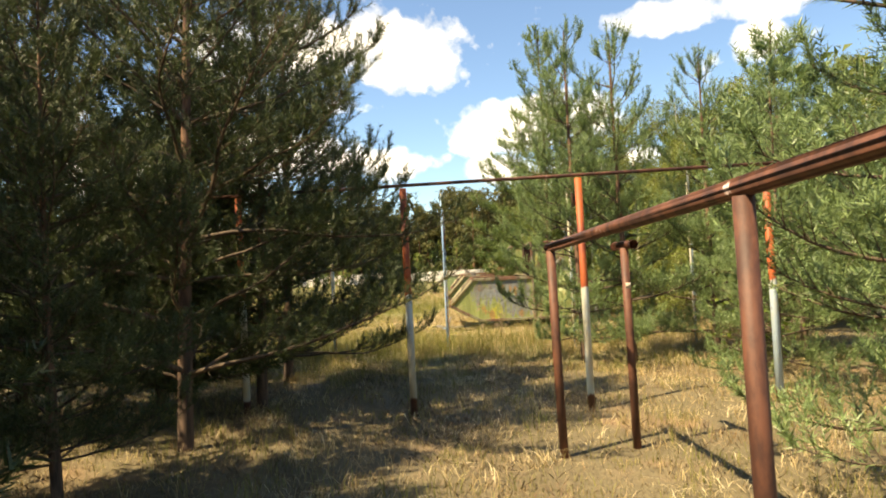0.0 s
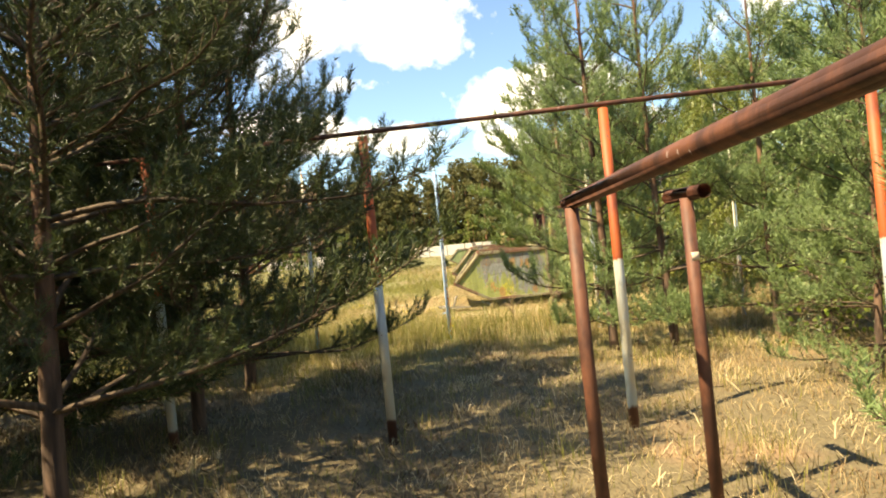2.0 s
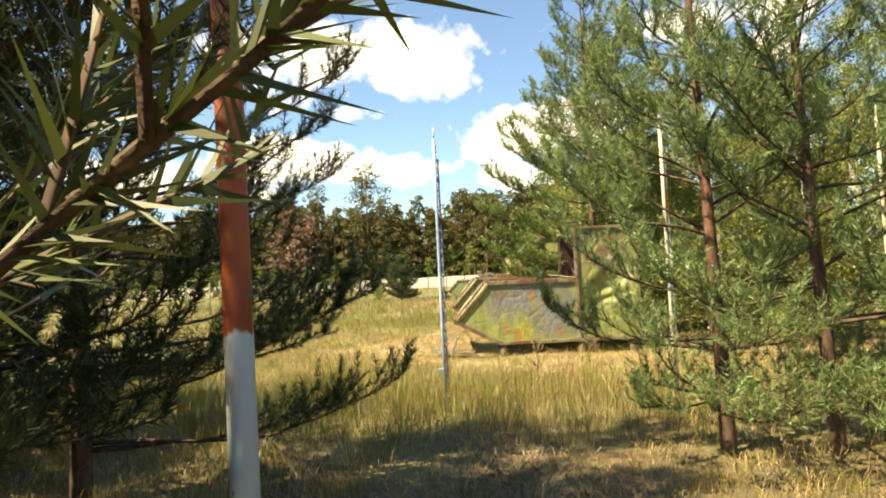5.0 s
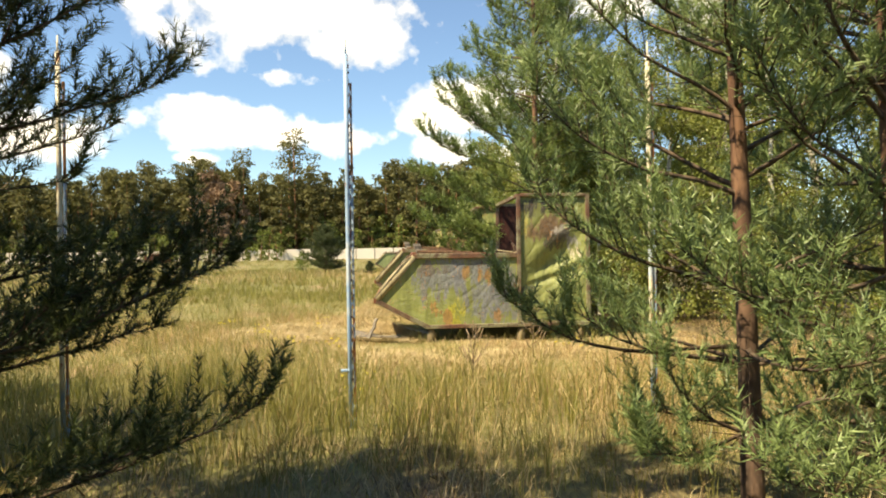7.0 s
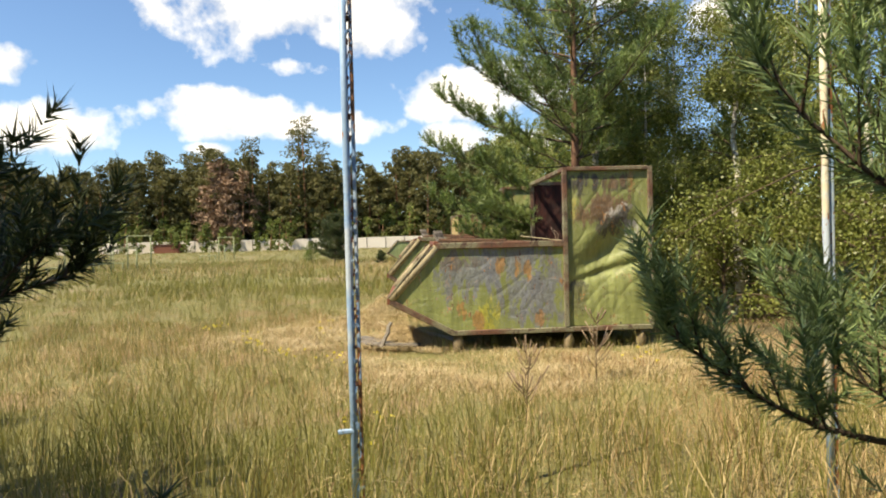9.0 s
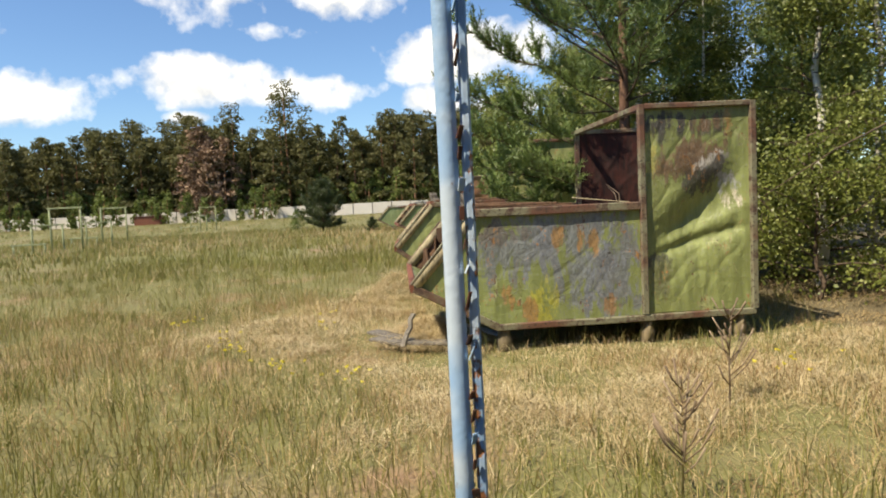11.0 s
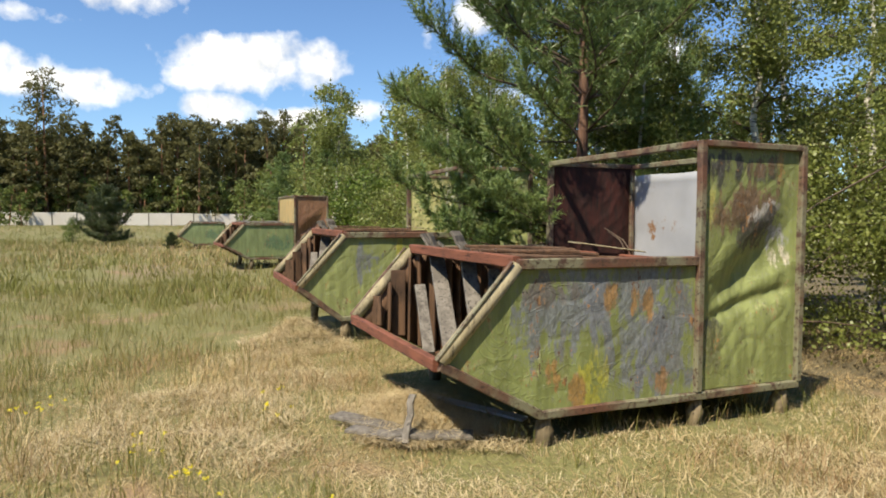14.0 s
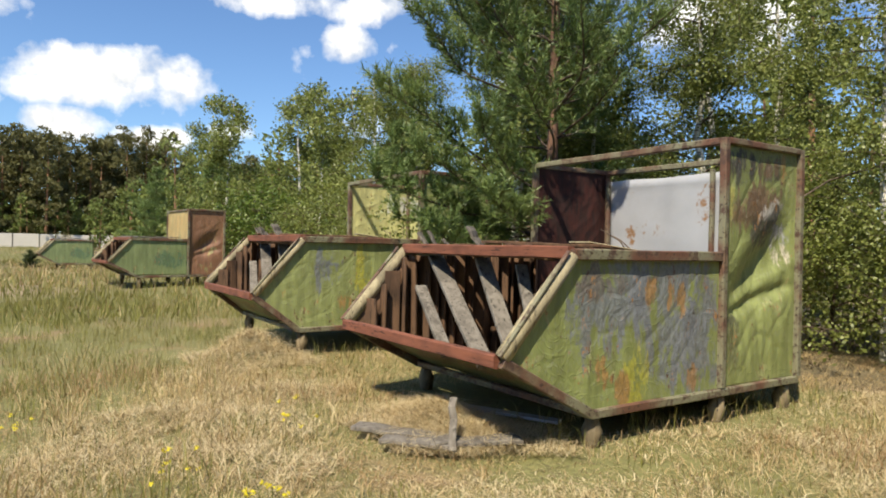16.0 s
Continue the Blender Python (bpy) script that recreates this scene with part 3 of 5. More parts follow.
    sd = np.cross(dr, rng.normal(size=(N, 3)))
    sd /= np.linalg.norm(sd, axis=1, keepdims=True)
    nl = (needle * rng.uniform(0.7, 1.15, N))[:, None]
    V = np.stack([c - sd * width / 2, c + sd * width / 2, c + dr * nl], 1).reshape(-1, 3)
    F = np.arange(3 * N).reshape(-1, 3)
    return trunk, limbs, (V, F)


def build_pine(seed, m, label, mat, group="", **k):
    trunk, limbs, crown = pine_arrays(seed, **k)
    ob = thing("pine_tree", m, label, "pine tree", group)
    t = part("trunk", mesh_of("trunk", *trunk, M_BARK, True), None, ob, "rough brown bark")
    tagged(part("branch_wood", mesh_of("branch_wood", *limbs, M_TWIG), None, ob), kind="stuff")
    part("crown", mesh_of("crown", *crown, mat), None, ob, "long green needles in brushes")
    return ob


def leafy_arrays(seed, h, rad, leaves, size, low=0.25, stems=1, droop=0.3):
    rng = np.random.default_rng(seed)
    tP, tQ, r0, r1, kP, kQ, k0, k1 = [], [], [], [], [], [], [], []
    tips = []
    for sidx in range(stems):
        off = np.array([rng.normal(0, 0.12), rng.normal(0, 0.12), 0]) * (stems > 1)
        tilt = rng.normal(0, 0.05 if stems == 1 else 0.16, 2)
        n = 10
        hh = h * (1 if sidx == 0 else rng.uniform(0.6, 0.95))
        pts = [off + np.array([tilt[0] * hh * i / n + rng.normal(0, 0.03), tilt[1] * hh * i / n + rng.normal(0, 0.03), hh * i / n - (0.1 if i == 0 else 0)]) for i in range(n + 1)]
        for i in range(n):
            kP.append(pts[i]); kQ.append(pts[i + 1])
            k0.append(0.012 * hh * (1 - i / n) + 0.008); k1.append(0.012 * hh * (1 - (i + 1) / n) + 0.008)
        nb = int(9 + hh * 4.0)
        for j in range(nb):
            s = low + (1 - low) * (j + rng.random()) / nb
            p = pts[0] * 0 + np.array([np.interp(s * n, range(n + 1), [q[c] for q in pts]) for c in range(3)])
            a = rng.uniform(0, 6.28)
            L = rad * (0.35 + 0.75 * math.sin(min(1.0, (1 - s) * 1.25 + 0.08) * 1.5708)) * rng.uniform(0.5, 1.15)
            d = np.array([math.cos(a), math.sin(a), rng.uniform(0.2, 0.9)])
            d /= np.linalg.norm(d)
            m = 5
            for i in range(m):
                d = d + np.array([rng.normal(0, 0.15), rng.normal(0, 0.15), -droop * 0.3])
                d /= np.linalg.norm(d)
                q = p + d * L / m
                tP.append(p); tQ.append(q); r0.append(0.012 * (1 - i / m) + 0.003); r1.append(0.012 * (1 - (i + 1) / m) + 0.003)
                if i >= 1:
                    tips.append(q)
                    for w in range(2):
                        e = q + np.array([rng.normal(0, 0.22), rng.normal(0, 0.22), rng.normal(-droop * 0.4, 0.16)])
                        tP.append(q); tQ.append(e); r0.append(0.004); r1.append(0.002)
                        tips.append(e); tips.append((q + e) / 2)
                p = q
    T = np.array(tips)
    idx = rng.integers(0, len(T), leaves)
    c = T[idx] + rng.normal(0, 0.10, (leaves, 3)) + np.array([0, 0, -0.03])
    u = rng.normal(size=(leaves, 3))
    u /= np.linalg.norm(u, axis=1, keepdims=True)
    w = np.cross(u, rng.normal(size=(leaves, 3)))
    w /= np.linalg.norm(w, axis=1, keepdims=True)
    sz = (size * rng.uniform(0.6, 1.2, leaves))[:, None]
    V = np.stack([c, c + u * sz * 0.5 + w * sz * 0.36, c + u * sz, c + u * sz * 0.5 - w * sz * 0.36], 1).reshape(-1, 3)
    F = np.arange(4 * leaves).reshape(-1, 4)
    trunk = np_tubes(np.array(kP), np.array(kQ), np.array(k0), np.array(k1), 8)
    limbs = np_tubes(np.array(tP), np.array(tQ), np.array(r0), np.array(r1), 4)
    return trunk, limbs, (V, F)


def build_leafy(name, category, seed, m, label, mat, bark, group="", **k):
    trunk, limbs, crown = leafy_arrays(seed, **k)
    ob = thing(name, m, label, category, group)
    part("trunk", mesh_of("trunk", *trunk, bark, True), None, ob)
    tagged(part("branch_wood", mesh_of("branch_wood", *limbs, M_TWIG), None, ob), kind="stuff")
    part("crown", mesh_of("crown", *crown, mat), None, ob, "small green leaves")
    return ob


def place(x, y, rz=0, s=1.0, z=0.0, sz=None):
    return pose(x, y, z, 0, 0, rz) @ Matrix.Diagonal((s, s, sz or s, 1))


PINE_G = "pines along the path"
OLD = "shade-darkened green young pine with low spreading branches over dry grass"
YOUNG = "bluish-green young pine with upright shoots in the dry grass"
big = build_pine(11, place(-1.62, 5.4), OLD, M_NEEDLE_SHADED, PINE_G, h=6.6, rad=2.75, low=0.7, gap=0.37, per_m=165, needle=0.072, width=0.0068, bare=0.2, up=1.5, whorl=6, limbs=[(1.6, (1.75, 0.3, 2.3)), (2.3, (1.8, -0.5, 3.2)), (3.0, (1.8, 0.6, 3.9))])
small = build_pine(12, place(-1.5, 7.25), OLD, M_NEEDLE_SHADED, PINE_G, h=5.8, rad=1.9, low=0.6, gap=0.33, per_m=160, needle=0.07, width=0.007, bare=0.18, up=1.5, whorl=7, limbs=[(1.0, (1.6, 0.2, 1.5)), (1.9, (1.6, -0.3, 2.6))])
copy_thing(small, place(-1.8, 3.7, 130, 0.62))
edge_pine = build_pine(13, place(-1.75, 9.3), "shade-darkened pine at the wood's edge with long low branches", M_NEEDLE_SHADED, PINE_G, h=6.6, rad=1.7, low=0.6, gap=0.32, per_m=190, needle=0.062, width=0.0062, bare=0.32, up=1.4, whorl=6, limbs=[(0.35, (2.25, 0.55, 0.72)), (0.9, (1.95, 0.95, 1.3)), (1.0, (1.85, 0.75, 1.48)), (0.4, (1.75, 0.2, 0.6)), (1.8, (1.6, 1.0, 2.32)), (1.9, (1.7, 0.5, 2.6)), (2.2, (1.9, 0.2, 2.95)), (1.1, (1.45, 0.95, 1.4)), (0.9, (1.5, 1.1, 1.0)), (0.8, (1.6, 1.2, 1.25))])
lead = build_pine(21, place(2.8, 10.2), YOUNG, M_NEEDLE_SUNLIT, PINE_G, h=5.4, rad=1.3, low=0.4, gap=0.42, per_m=190, needle=0.07, width=0.0066, bare=0.3, up=1.9, whorl=6, limbs=[(0.75, (-1.3, 0.1, 1.15)), (0.4, (-0.7, -0.5, 0.42))])
twin = build_pine(22, place(3.6, 10.1), YOUNG, M_NEEDLE_SUNLIT, PINE_G, h=5.2, rad=1.5, low=0.4, gap=0.40, per_m=140, needle=0.072, width=0.0085, bare=0.26, up=1.9, whorl=6)
copy_thing(twin, place(4.9, 9.9, 250, 0.92))
copy_thing(twin, place(3.75, 3.1, 75, 1.12))
copy_thing(twin, place(4.55, 7.3, 140, 0.68))

plain = build_pine(23, place(-3.9, 6.4, 190), OLD, M_NEEDLE_SHADED, PINE_G, h=6.0, rad=2.0, low=0.4, gap=0.46, per_m=50, needle=0.125, width=0.018, bare=0.1, twigs=False, shoots=0.3, whorl=7)
# Background pines; most stand out of view, added to shade the path.
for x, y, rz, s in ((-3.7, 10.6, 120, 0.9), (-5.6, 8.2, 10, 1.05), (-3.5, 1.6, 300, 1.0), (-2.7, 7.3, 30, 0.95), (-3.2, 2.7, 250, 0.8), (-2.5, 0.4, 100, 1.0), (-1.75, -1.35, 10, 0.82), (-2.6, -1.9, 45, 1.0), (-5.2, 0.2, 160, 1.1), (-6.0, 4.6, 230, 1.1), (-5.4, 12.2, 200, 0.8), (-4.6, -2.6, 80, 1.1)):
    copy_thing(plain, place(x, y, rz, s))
pale = build_pine(24, place(6.6, 7.4, 200), YOUNG, M_NEEDLE_SUNLIT, PINE_G, h=4.4, rad=1.4, low=0.4, gap=0.38, per_m=58, needle=0.11, width=0.017, bare=0.15, up=1.6, twigs=False, shoots=0.5)
for x, y, rz, s in ((7.9, 9.4, 310, 0.9), (5.7, 5.3, 100, 0.85), (6.6, 12.6, 50, 1.0), (6.0, 9.6, 160, 1.1), (7.6, 5.2, 20, 1.2), (9.4, 7.0, 250, 1.3)):
    copy_thing(pale, place(x, y, rz, s))

# trees behind the wooden dummies
tall_pine = build_pine(31, place(3.66, 19.75, 15), "tall green pine reaching over a metal dummy vehicle", M_NEEDLE3, "", h=8.6, rad=2.6, low=2.6, gap=0.42, per_m=95, width=0.0125, needle=0.1, bare=0.3, up=1.5, shoots=0.7, whorl=6, limbs=[(1.3, (-1.9, 0.2, 1.5)), (1.5, (-1.7, -0.35, 1.8)), (1.8, (-2.1, 0.3, 2.3)), (1.1, (-1.3, 0.9, 1.3)), (1.6, (0.8, 1.6, 2.0)), (1.9, (-1.7, -0.2, 2.6)), (1.4, (-1.5, 0.6, 1.9)), (2.0, (1.6, 0.3, 2.4)), (2.4, (-1.6, -0.6, 3.1)), (2.5, (-0.9, 0.7, 2.7)), (2.9, (-2.3, 0.2, 3.6)), (1.5, (-1.1, 0.35, 1.6)), (1.7, (-2.3, 0.8, 2.0)), (2.2, (-2.4, 0.5, 2.9)), (1.6, (-1.5, 1.2, 1.7))])
GB = "birches behind the dummy vehicles"
birch = build_leafy("birch_tree", "birch tree", 41, place(6.3, 19.6, 0), "slender birch with a pale trunk and fresh green leaves", M_BIRCH, M_BBARK, GB, h=5.9, rad=1.5, leaves=27000, size=0.05, low=0.06)
bent = copy_thing(birch, place(7.3, 17.7, 80, 0.9))
back_m = bent.matrix_basis.inverted()
part("bent_branch", tube([back_m @ Vector(p) for p in ((7.28, 17.75, 2.45), (6.3, 17.9, 2.2), (5.4, 18.0, 1.78), (4.6, 18.05, 1.3))], [0.016, 0.013, 0.009, 0.005], 8), M_TWIG, bent, "pale drooping branch")
for x, y, rz, s in ((4.35, 21.3, 310, 1.2), (4.5, 26.0, 95, 0.8), (5.4, 22.0, 140, 1.0), (7.9, 20.8, 200, 1.1), (9.2, 17.6, 260, 1.0), (6.9, 24.0, 300, 1.1), (9.8, 20.5, 20, 1.2), (5.8, 26.5, 50, 0.9), (5.1, 20.6, 175, 0.75), (11.5, 16.8, 175, 1.1)):
    copy_thing(birch, place(x, y, rz, s))
far_birch = build_leafy("birch_tree", "birch tree", 43, place(6.3, 31.0, 10), "young birch at the field's edge with green leaves", M_BIRCH, M_BBARK, GB, h=5.6, rad=1.5, leaves=9000, size=0.095, low=0.06)
for x, y, rz, s in ((5.4, 41.0, 90, 1.25), (7.5, 36.0, 200, 1.2), (10.0, 44.0, 280, 1.5), (6.8, 50.0, 150, 1.3), (12.5, 30.0, 45, 1.5)):
    copy_thing(far_birch, place(x, y, rz, s))
far_pine = build_pine(32, place(6.6, 28.5, 60), "green pine among birches at the field's edge", M_NEEDLE3, "", h=5.6, rad=1.8, low=0.5, gap=0.4, per_m=60, width=0.02, needle=0.14, bare=0.1, twigs=False)
for x, y, rz, s in ((8.6, 14.2, 30, 1.0), (10.8, 13.6, 120, 1.1), (6.2, 46.0, 0, 0.9), (4.6, 25.2, 220, 0.65), (9.0, 24.5, 10, 1.1), (5.8, 57.0, 90, 1.0)):
    copy_thing(far_pine, place(x, y, rz, s))
shrub = build_leafy("shrub", "shrub", 51, place(5.0, 33.5), "yellow-green leafy shrub beside the dummy vehicles", M_SHRUB, M_TWIG, "", h=2.6, rad=1.2, leaves=5000, size=0.09, low=0.1, stems=1, droop=0.1)
copy_thing(shrub, place(5.6, 36.5, 120, 1.2))
low_leaf = build_leafy("birch_bush", "bush", 55, place(5.6, 18.6), "low bushy birch growth with green leaves", M_BIRCH, M_TWIG, "birch growth behind the dummy vehicles", h=2.0, rad=1.1, leaves=6500, size=0.055, low=0.05, stems=1, droop=0.2)
for x, y, rz, s in ((6.8, 16.9, 40, 0.9), (7.9, 18.6, 100, 1.1), (5.0, 21.4, 160, 1.1), (6.4, 21.0, 220, 1.2), (8.6, 16.4, 280, 1.0), (5.2, 24.4, 330, 1.1), (10.2, 17.4, 10, 1.2), (5.0, 28.6, 70, 1.2), (4.9, 31.0, 130, 1.1), (6.0, 39.0, 190, 1.6), (5.6, 43.5, 250, 1.5)):
    copy_thing(low_leaf, place(x, y, rz, s))
sap = build_leafy("sapling", "sapling", 53, place(4.8, 8.7, 0, 1.15), "bright green broadleaf sapling in dry grass", M_SHRUB, M_TWIG, "", h=0.75, rad=0.3, leaves=190, size=0.075, low=0.15, stems=1, droop=0.1)
small_pine = build_pine(61, place(-4.1, 53.3), "bushy dark green pine standing alone in the field", M_NEEDLE_SHADED, "", h=2.9, rad=1.75, low=0.2, gap=0.22, per_m=60, needle=0.14, width=0.02, bare=0.1)
copy_thing(small_pine, place(-0.9, 47.5, 90, 0.26))
tagged(copy_thing(shrub, place(-5.8, 53.9, 30, 0.5)), "low yellow-green shrub beside a lone pine")


# ---------- far woods ----------
def clumps(rng, centres, radii, per, size, flat=0.7):
    n = len(centres) * per
    idx = np.repeat(np.arange(len(centres)), per)
    d = rng.normal(size=(n, 3))
    d /= np.linalg.norm(d, axis=1, keepdims=True)
    d[:, 2] *= flat
    c = centres[idx] + d * radii[idx][:, None] * rng.uniform(0.55, 1.05, n)[:, None]
    u = rng.normal(size=(n, 3))
    u /= np.linalg.norm(u, axis=1, keepdims=True)
    w = np.cross(u, rng.normal(size=(n, 3)))
    w /= np.linalg.norm(w, axis=1, keepdims=True)
    s = (size * rng.uniform(0.5, 1.3, n))[:, None]
    V = np.stack([c - u * s, c + w * s * 0.8, c + u * s], 1).reshape(-1, 3)
    return V, np.arange(3 * n).reshape(-1, 3)


def far_trees(seed, spots, pine, per=28, size=0.40):
    """Crowns of clumped foliage and bare stems of many far trees."""
    rng = np.random.default_rng(seed)
    cs, rs, P, Q, R0, R1 = [], [], [], [], [], []
    for x, y, h in spots:
        base = 0.09 if pine else 0.03
        n = 40 if pine else 22
        wide = rng.uniform(0.75, 1.5) if pine else 1.0
        top = rng.uniform(0.75, 1.5) if pine else 1.15
        for k in range(n):
            s = base + (1 - base) * (k + rng.random()) / n
            sp = h * (0.21 if pine else 0.30) * math.sin(min(1, (1 - s) / (1 - base) * top + 0.12) * 1.5708) * wide
            a = rng.uniform(0, 6.28)
            r = sp * rng.uniform(0.2, 1.0)
            cs.append((x + math.cos(a) * r, y + math.sin(a) * r, h * s))
            rs.append(h * (0.062 if pine else 0.10) * rng.uniform(0.7, 1.3))
        P.append((x, y, -0.2)); Q.append((x + rng.normal(0, 0.3), y, h * 0.9)); R0.append(0.012 * h + 0.05); R1.append(0.05)
    V, F = clumps(rng, np.array(cs), np.array(rs), per, size, 0.5 if pine else 0.7)
    return (V, F), np_tubes(np.array(P), np.array(Q), np.array(R0), np.array(R1), 5)


def build_woods(name, seed, spots, pine, mat, label, **k):
    crown, stems = far_trees(seed, spots, pine, **k)
    ob = thing(name, pose(0, 0, 0), label, "forest", "", "stuff")
    tagged(part("stems", mesh_of("stems", *stems, M_BARKUP), None, ob), kind="stuff")
    tagged(part("crowns", mesh_of("crowns", *crown, mat), None, ob), kind="stuff")


rng = random.Random(5)


def skyline(x):
    """Height of the wood's edge along the fence."""
    return 17.5 + 1.6 * math.sin(x * 0.11) + 1.3 * math.sin(x * 0.31 + 1) - 3.0 * max(0, (-x - 75) / 60)


pines = [(x + rng.uniform(-1.5, 1.5), 143 + r * 6.5 + rng.uniform(-2.5, 2.5), skyline(x) * rng.uniform(0.82, 1.12) + r * 0.8) for r in range(3) for x in np.arange(-150, 60, 2.9)]
depth = [(x + rng.uniform(-1.5, 1.5), 166 + rng.uniform(-3, 3), skyline(x) * rng.uniform(0.85, 1.05)) for x in np.arange(-165, 70, 3.4)]
pines += [(-20, 144, 26.0), (-21.8, 146, 24.0), (-30.5, 144, 22.0), (-9, 146, 19.0), (13, 146, 18.5)]
pines += [(60 + rng.uniform(0, 60), rng.uniform(20, 140), rng.uniform(13, 18)) for i in range(36)]
dry = [(-34 + rng.uniform(-3.2, 3.2), 139.6 + rng.uniform(0, 1.2), rng.uniform(15, 18.5)) for i in range(7)]
under = [(x + rng.uniform(-1.5, 1.5), 156 + rng.uniform(0, 6), rng.uniform(8, 12.0)) for x in np.arange(-160, 70, 3.6)]
under += [(x + rng.uniform(-1.5, 1.5), 140.5 + rng.uniform(0, 4), rng.uniform(4.5, 9.0)) for x in np.arange(-150, 60, 1.9)]
front = [(x + rng.uniform(-1.5, 1.5), 134 + rng.uniform(-3, 2), rng.uniform(2.2, 6.4)) for x in np.arange(-84, -16, 2.0) if rng.random() < 0.8]
right = [(12 + rng.uniform(-2, 14), y, rng.uniform(6, 10.5)) for y in np.arange(56, 138, 2.2)]
right += [(14 + rng.uniform(0, 22), rng.uniform(5, 56), rng.uniform(7, 11)) for i in range(40)]
build_woods("pine_forest", 71, pines, True, M_FARPINE, "dark green pine forest with reddish stems behind a fence", per=46, size=0.38)
build_woods("forest_depth", 77, depth, True, M_FARPINE, "deeper rows of a dark green pine forest", per=12, size=0.95)
build_woods("dry_pines", 72, dry, True, M_FARDRY, "dead reddish-brown pines at the forest edge", per=30)
build_woods("forest_undergrowth", 73, under, False, M_FARLEAF, "green broadleaf undergrowth below tall pines", per=26, size=0.30)
build_woods("fence_bushes", 74, front, False, M_FARLEAF, "low green bushes in front of the fence", per=24, size=0.26)
build_woods("right_woods", 75, right, False, M_FARLEAF, "mixed young trees along the field's edge", per=30, size=0.28)
back = [(rng.uniform(-90, 60), rng.uniform(-60, -14), rng.uniform(8, 14)) for i in range(45)] + [(rng.uniform(-60, -9), rng.uniform(-20, 6), rng.uniform(6, 9)) for i in range(30)]
build_woods("wood_behind", 76, back, True, M_FARPINE, "pine wood round the start of the path", per=14, size=0.5)


# ---------- ground ----------
def ground_h(x, y):
    """Gentle unevenness of the field."""
    return 0.03 * np.sin(x * 0.9 + 1.3) * np.sin(y * 0.7) + 0.02 * np.sin(x * 2.3 + y * 1.7)


def build_ground():
    xs = np.concatenate([np.linspace(-900, -30, 24)[:-1], np.linspace(-30, 30, 121), np.linspace(30, 900, 24)[1:]])
    ys = np.concatenate([np.linspace(-700, -10, 18)[:-1], np.linspace(-10, 60, 141), np.linspace(60, 1300, 30)[1:]])
    X, Y = np.meshgrid(xs, ys)
    near = np.clip(1 - np.maximum(np.abs(X) / 30, np.maximum((Y - 40) / 20, (-Y) / 10)), 0, 1)
    Z = ground_h(X, Y) * near - 0.01
    V = np.stack([X, Y, Z], -1).reshape(-1, 3)
    w = len(xs)
    i = (np.arange(len(ys) - 1)[:, None] * w + np.arange(w - 1)[None]).ravel()
    F = np.stack([i, i + 1, i + 1 + w, i + w], 1)
    ob = new("ground", mesh_of("ground", V, F, M_GROUND, True))
    tagged(ob, "dry grassy field with straw-coloured thatch and sandy soil", "ground", "", "structure")


build_ground()


# ---------- dummy vehicles ----------
X0, Y0 = 2.2, 18.0          # middle of the first one
HN, HK, HB, DK, TX, TB, TOP = (0.62, 0.63), (1.386, 0.225), 3.85, (1.2, 1.29), 2.79, 0.24, 2.215
WY = 1.115                  # half width


def sheet_grid(xl, xr, z0, z1, nx, nz, y, amp, seed, dent=0.0):
    """A crumpled metal sheet across y; xl and xr give its edges at each height."""
    rng_off = seed * 3.7
    V = []
    for j in range(nz + 1):
        z = z0 + (z1 - z0) * j / nz
        for i in range(nx + 1):
            f = i / nx
            x = xl(z) + (xr(z) - xl(z)) * f
            rim = min(1.0, 6 * min(f, 1 - f), 6 * min(j / nz, 1 - j / nz))
            a = noise.noise((x * 2.6 + rng_off, z * 1.6, seed))
            b = 1 - abs(noise.noise((x * 3.6 - z * 2.2 + rng_off, z * 2.0 + x, seed + 5))) * 4.0
            c = 1 - abs(noise.noise((x * 6.0 + z * 5 + rng_off, z * 6.0 - x * 3, seed + 9))) * 4.0
            if dent:
                # a deep fold running down and to the front
                u = (x - 1.1) * 0.62 - (z - 1.25) * 0.78
                v = (x - 1.1) * 0.78 + (z - 1.25) * 0.62
                fold = dent * math.exp(-(v / 0.46) ** 2) * (math.exp(-((u - 0.05) / 0.30) ** 2) if u > 0.05 else math.exp(-((u - 0.05) / 0.15) ** 2))
                low = 0.03 * math.exp(-((z - 0.93 - 0.25 * (x - 1.1)) / 0.05) ** 2) - 0.02 * math.exp(-((z - 1.02 - 0.45 * (x - 1.1)) / 0.06) ** 2)
            else:
                fold = low = 0.0
            V.append((x, y + rim * (fold + low) + rim * amp * (a * 0.9 + max(b, 0) ** 3 * (0.6 if dent else 0.45) + max(c, 0) ** 3 * 0.28), z))
    w = nx + 1
    F = [(j * w + i, j * w + i + 1, (j + 1) * w + i + 1, (j + 1) * w + i) for j in range(nz) for i in range(nx)]
    return V, F


def sheet_part(name, V, F, mat, parent, label="", thick=0.004):
    ob = part(name, mesh_of(name, V, F, mat, True), None, parent, label)
    s = ob.modifiers.new("thickness", "SOLIDIFY")
    s.thickness = thick
    return ob


def span(a, b):
    return lambda z: a[0] + (b[0] - a[0]) * (z - a[1]) / (b[1] - a[1])


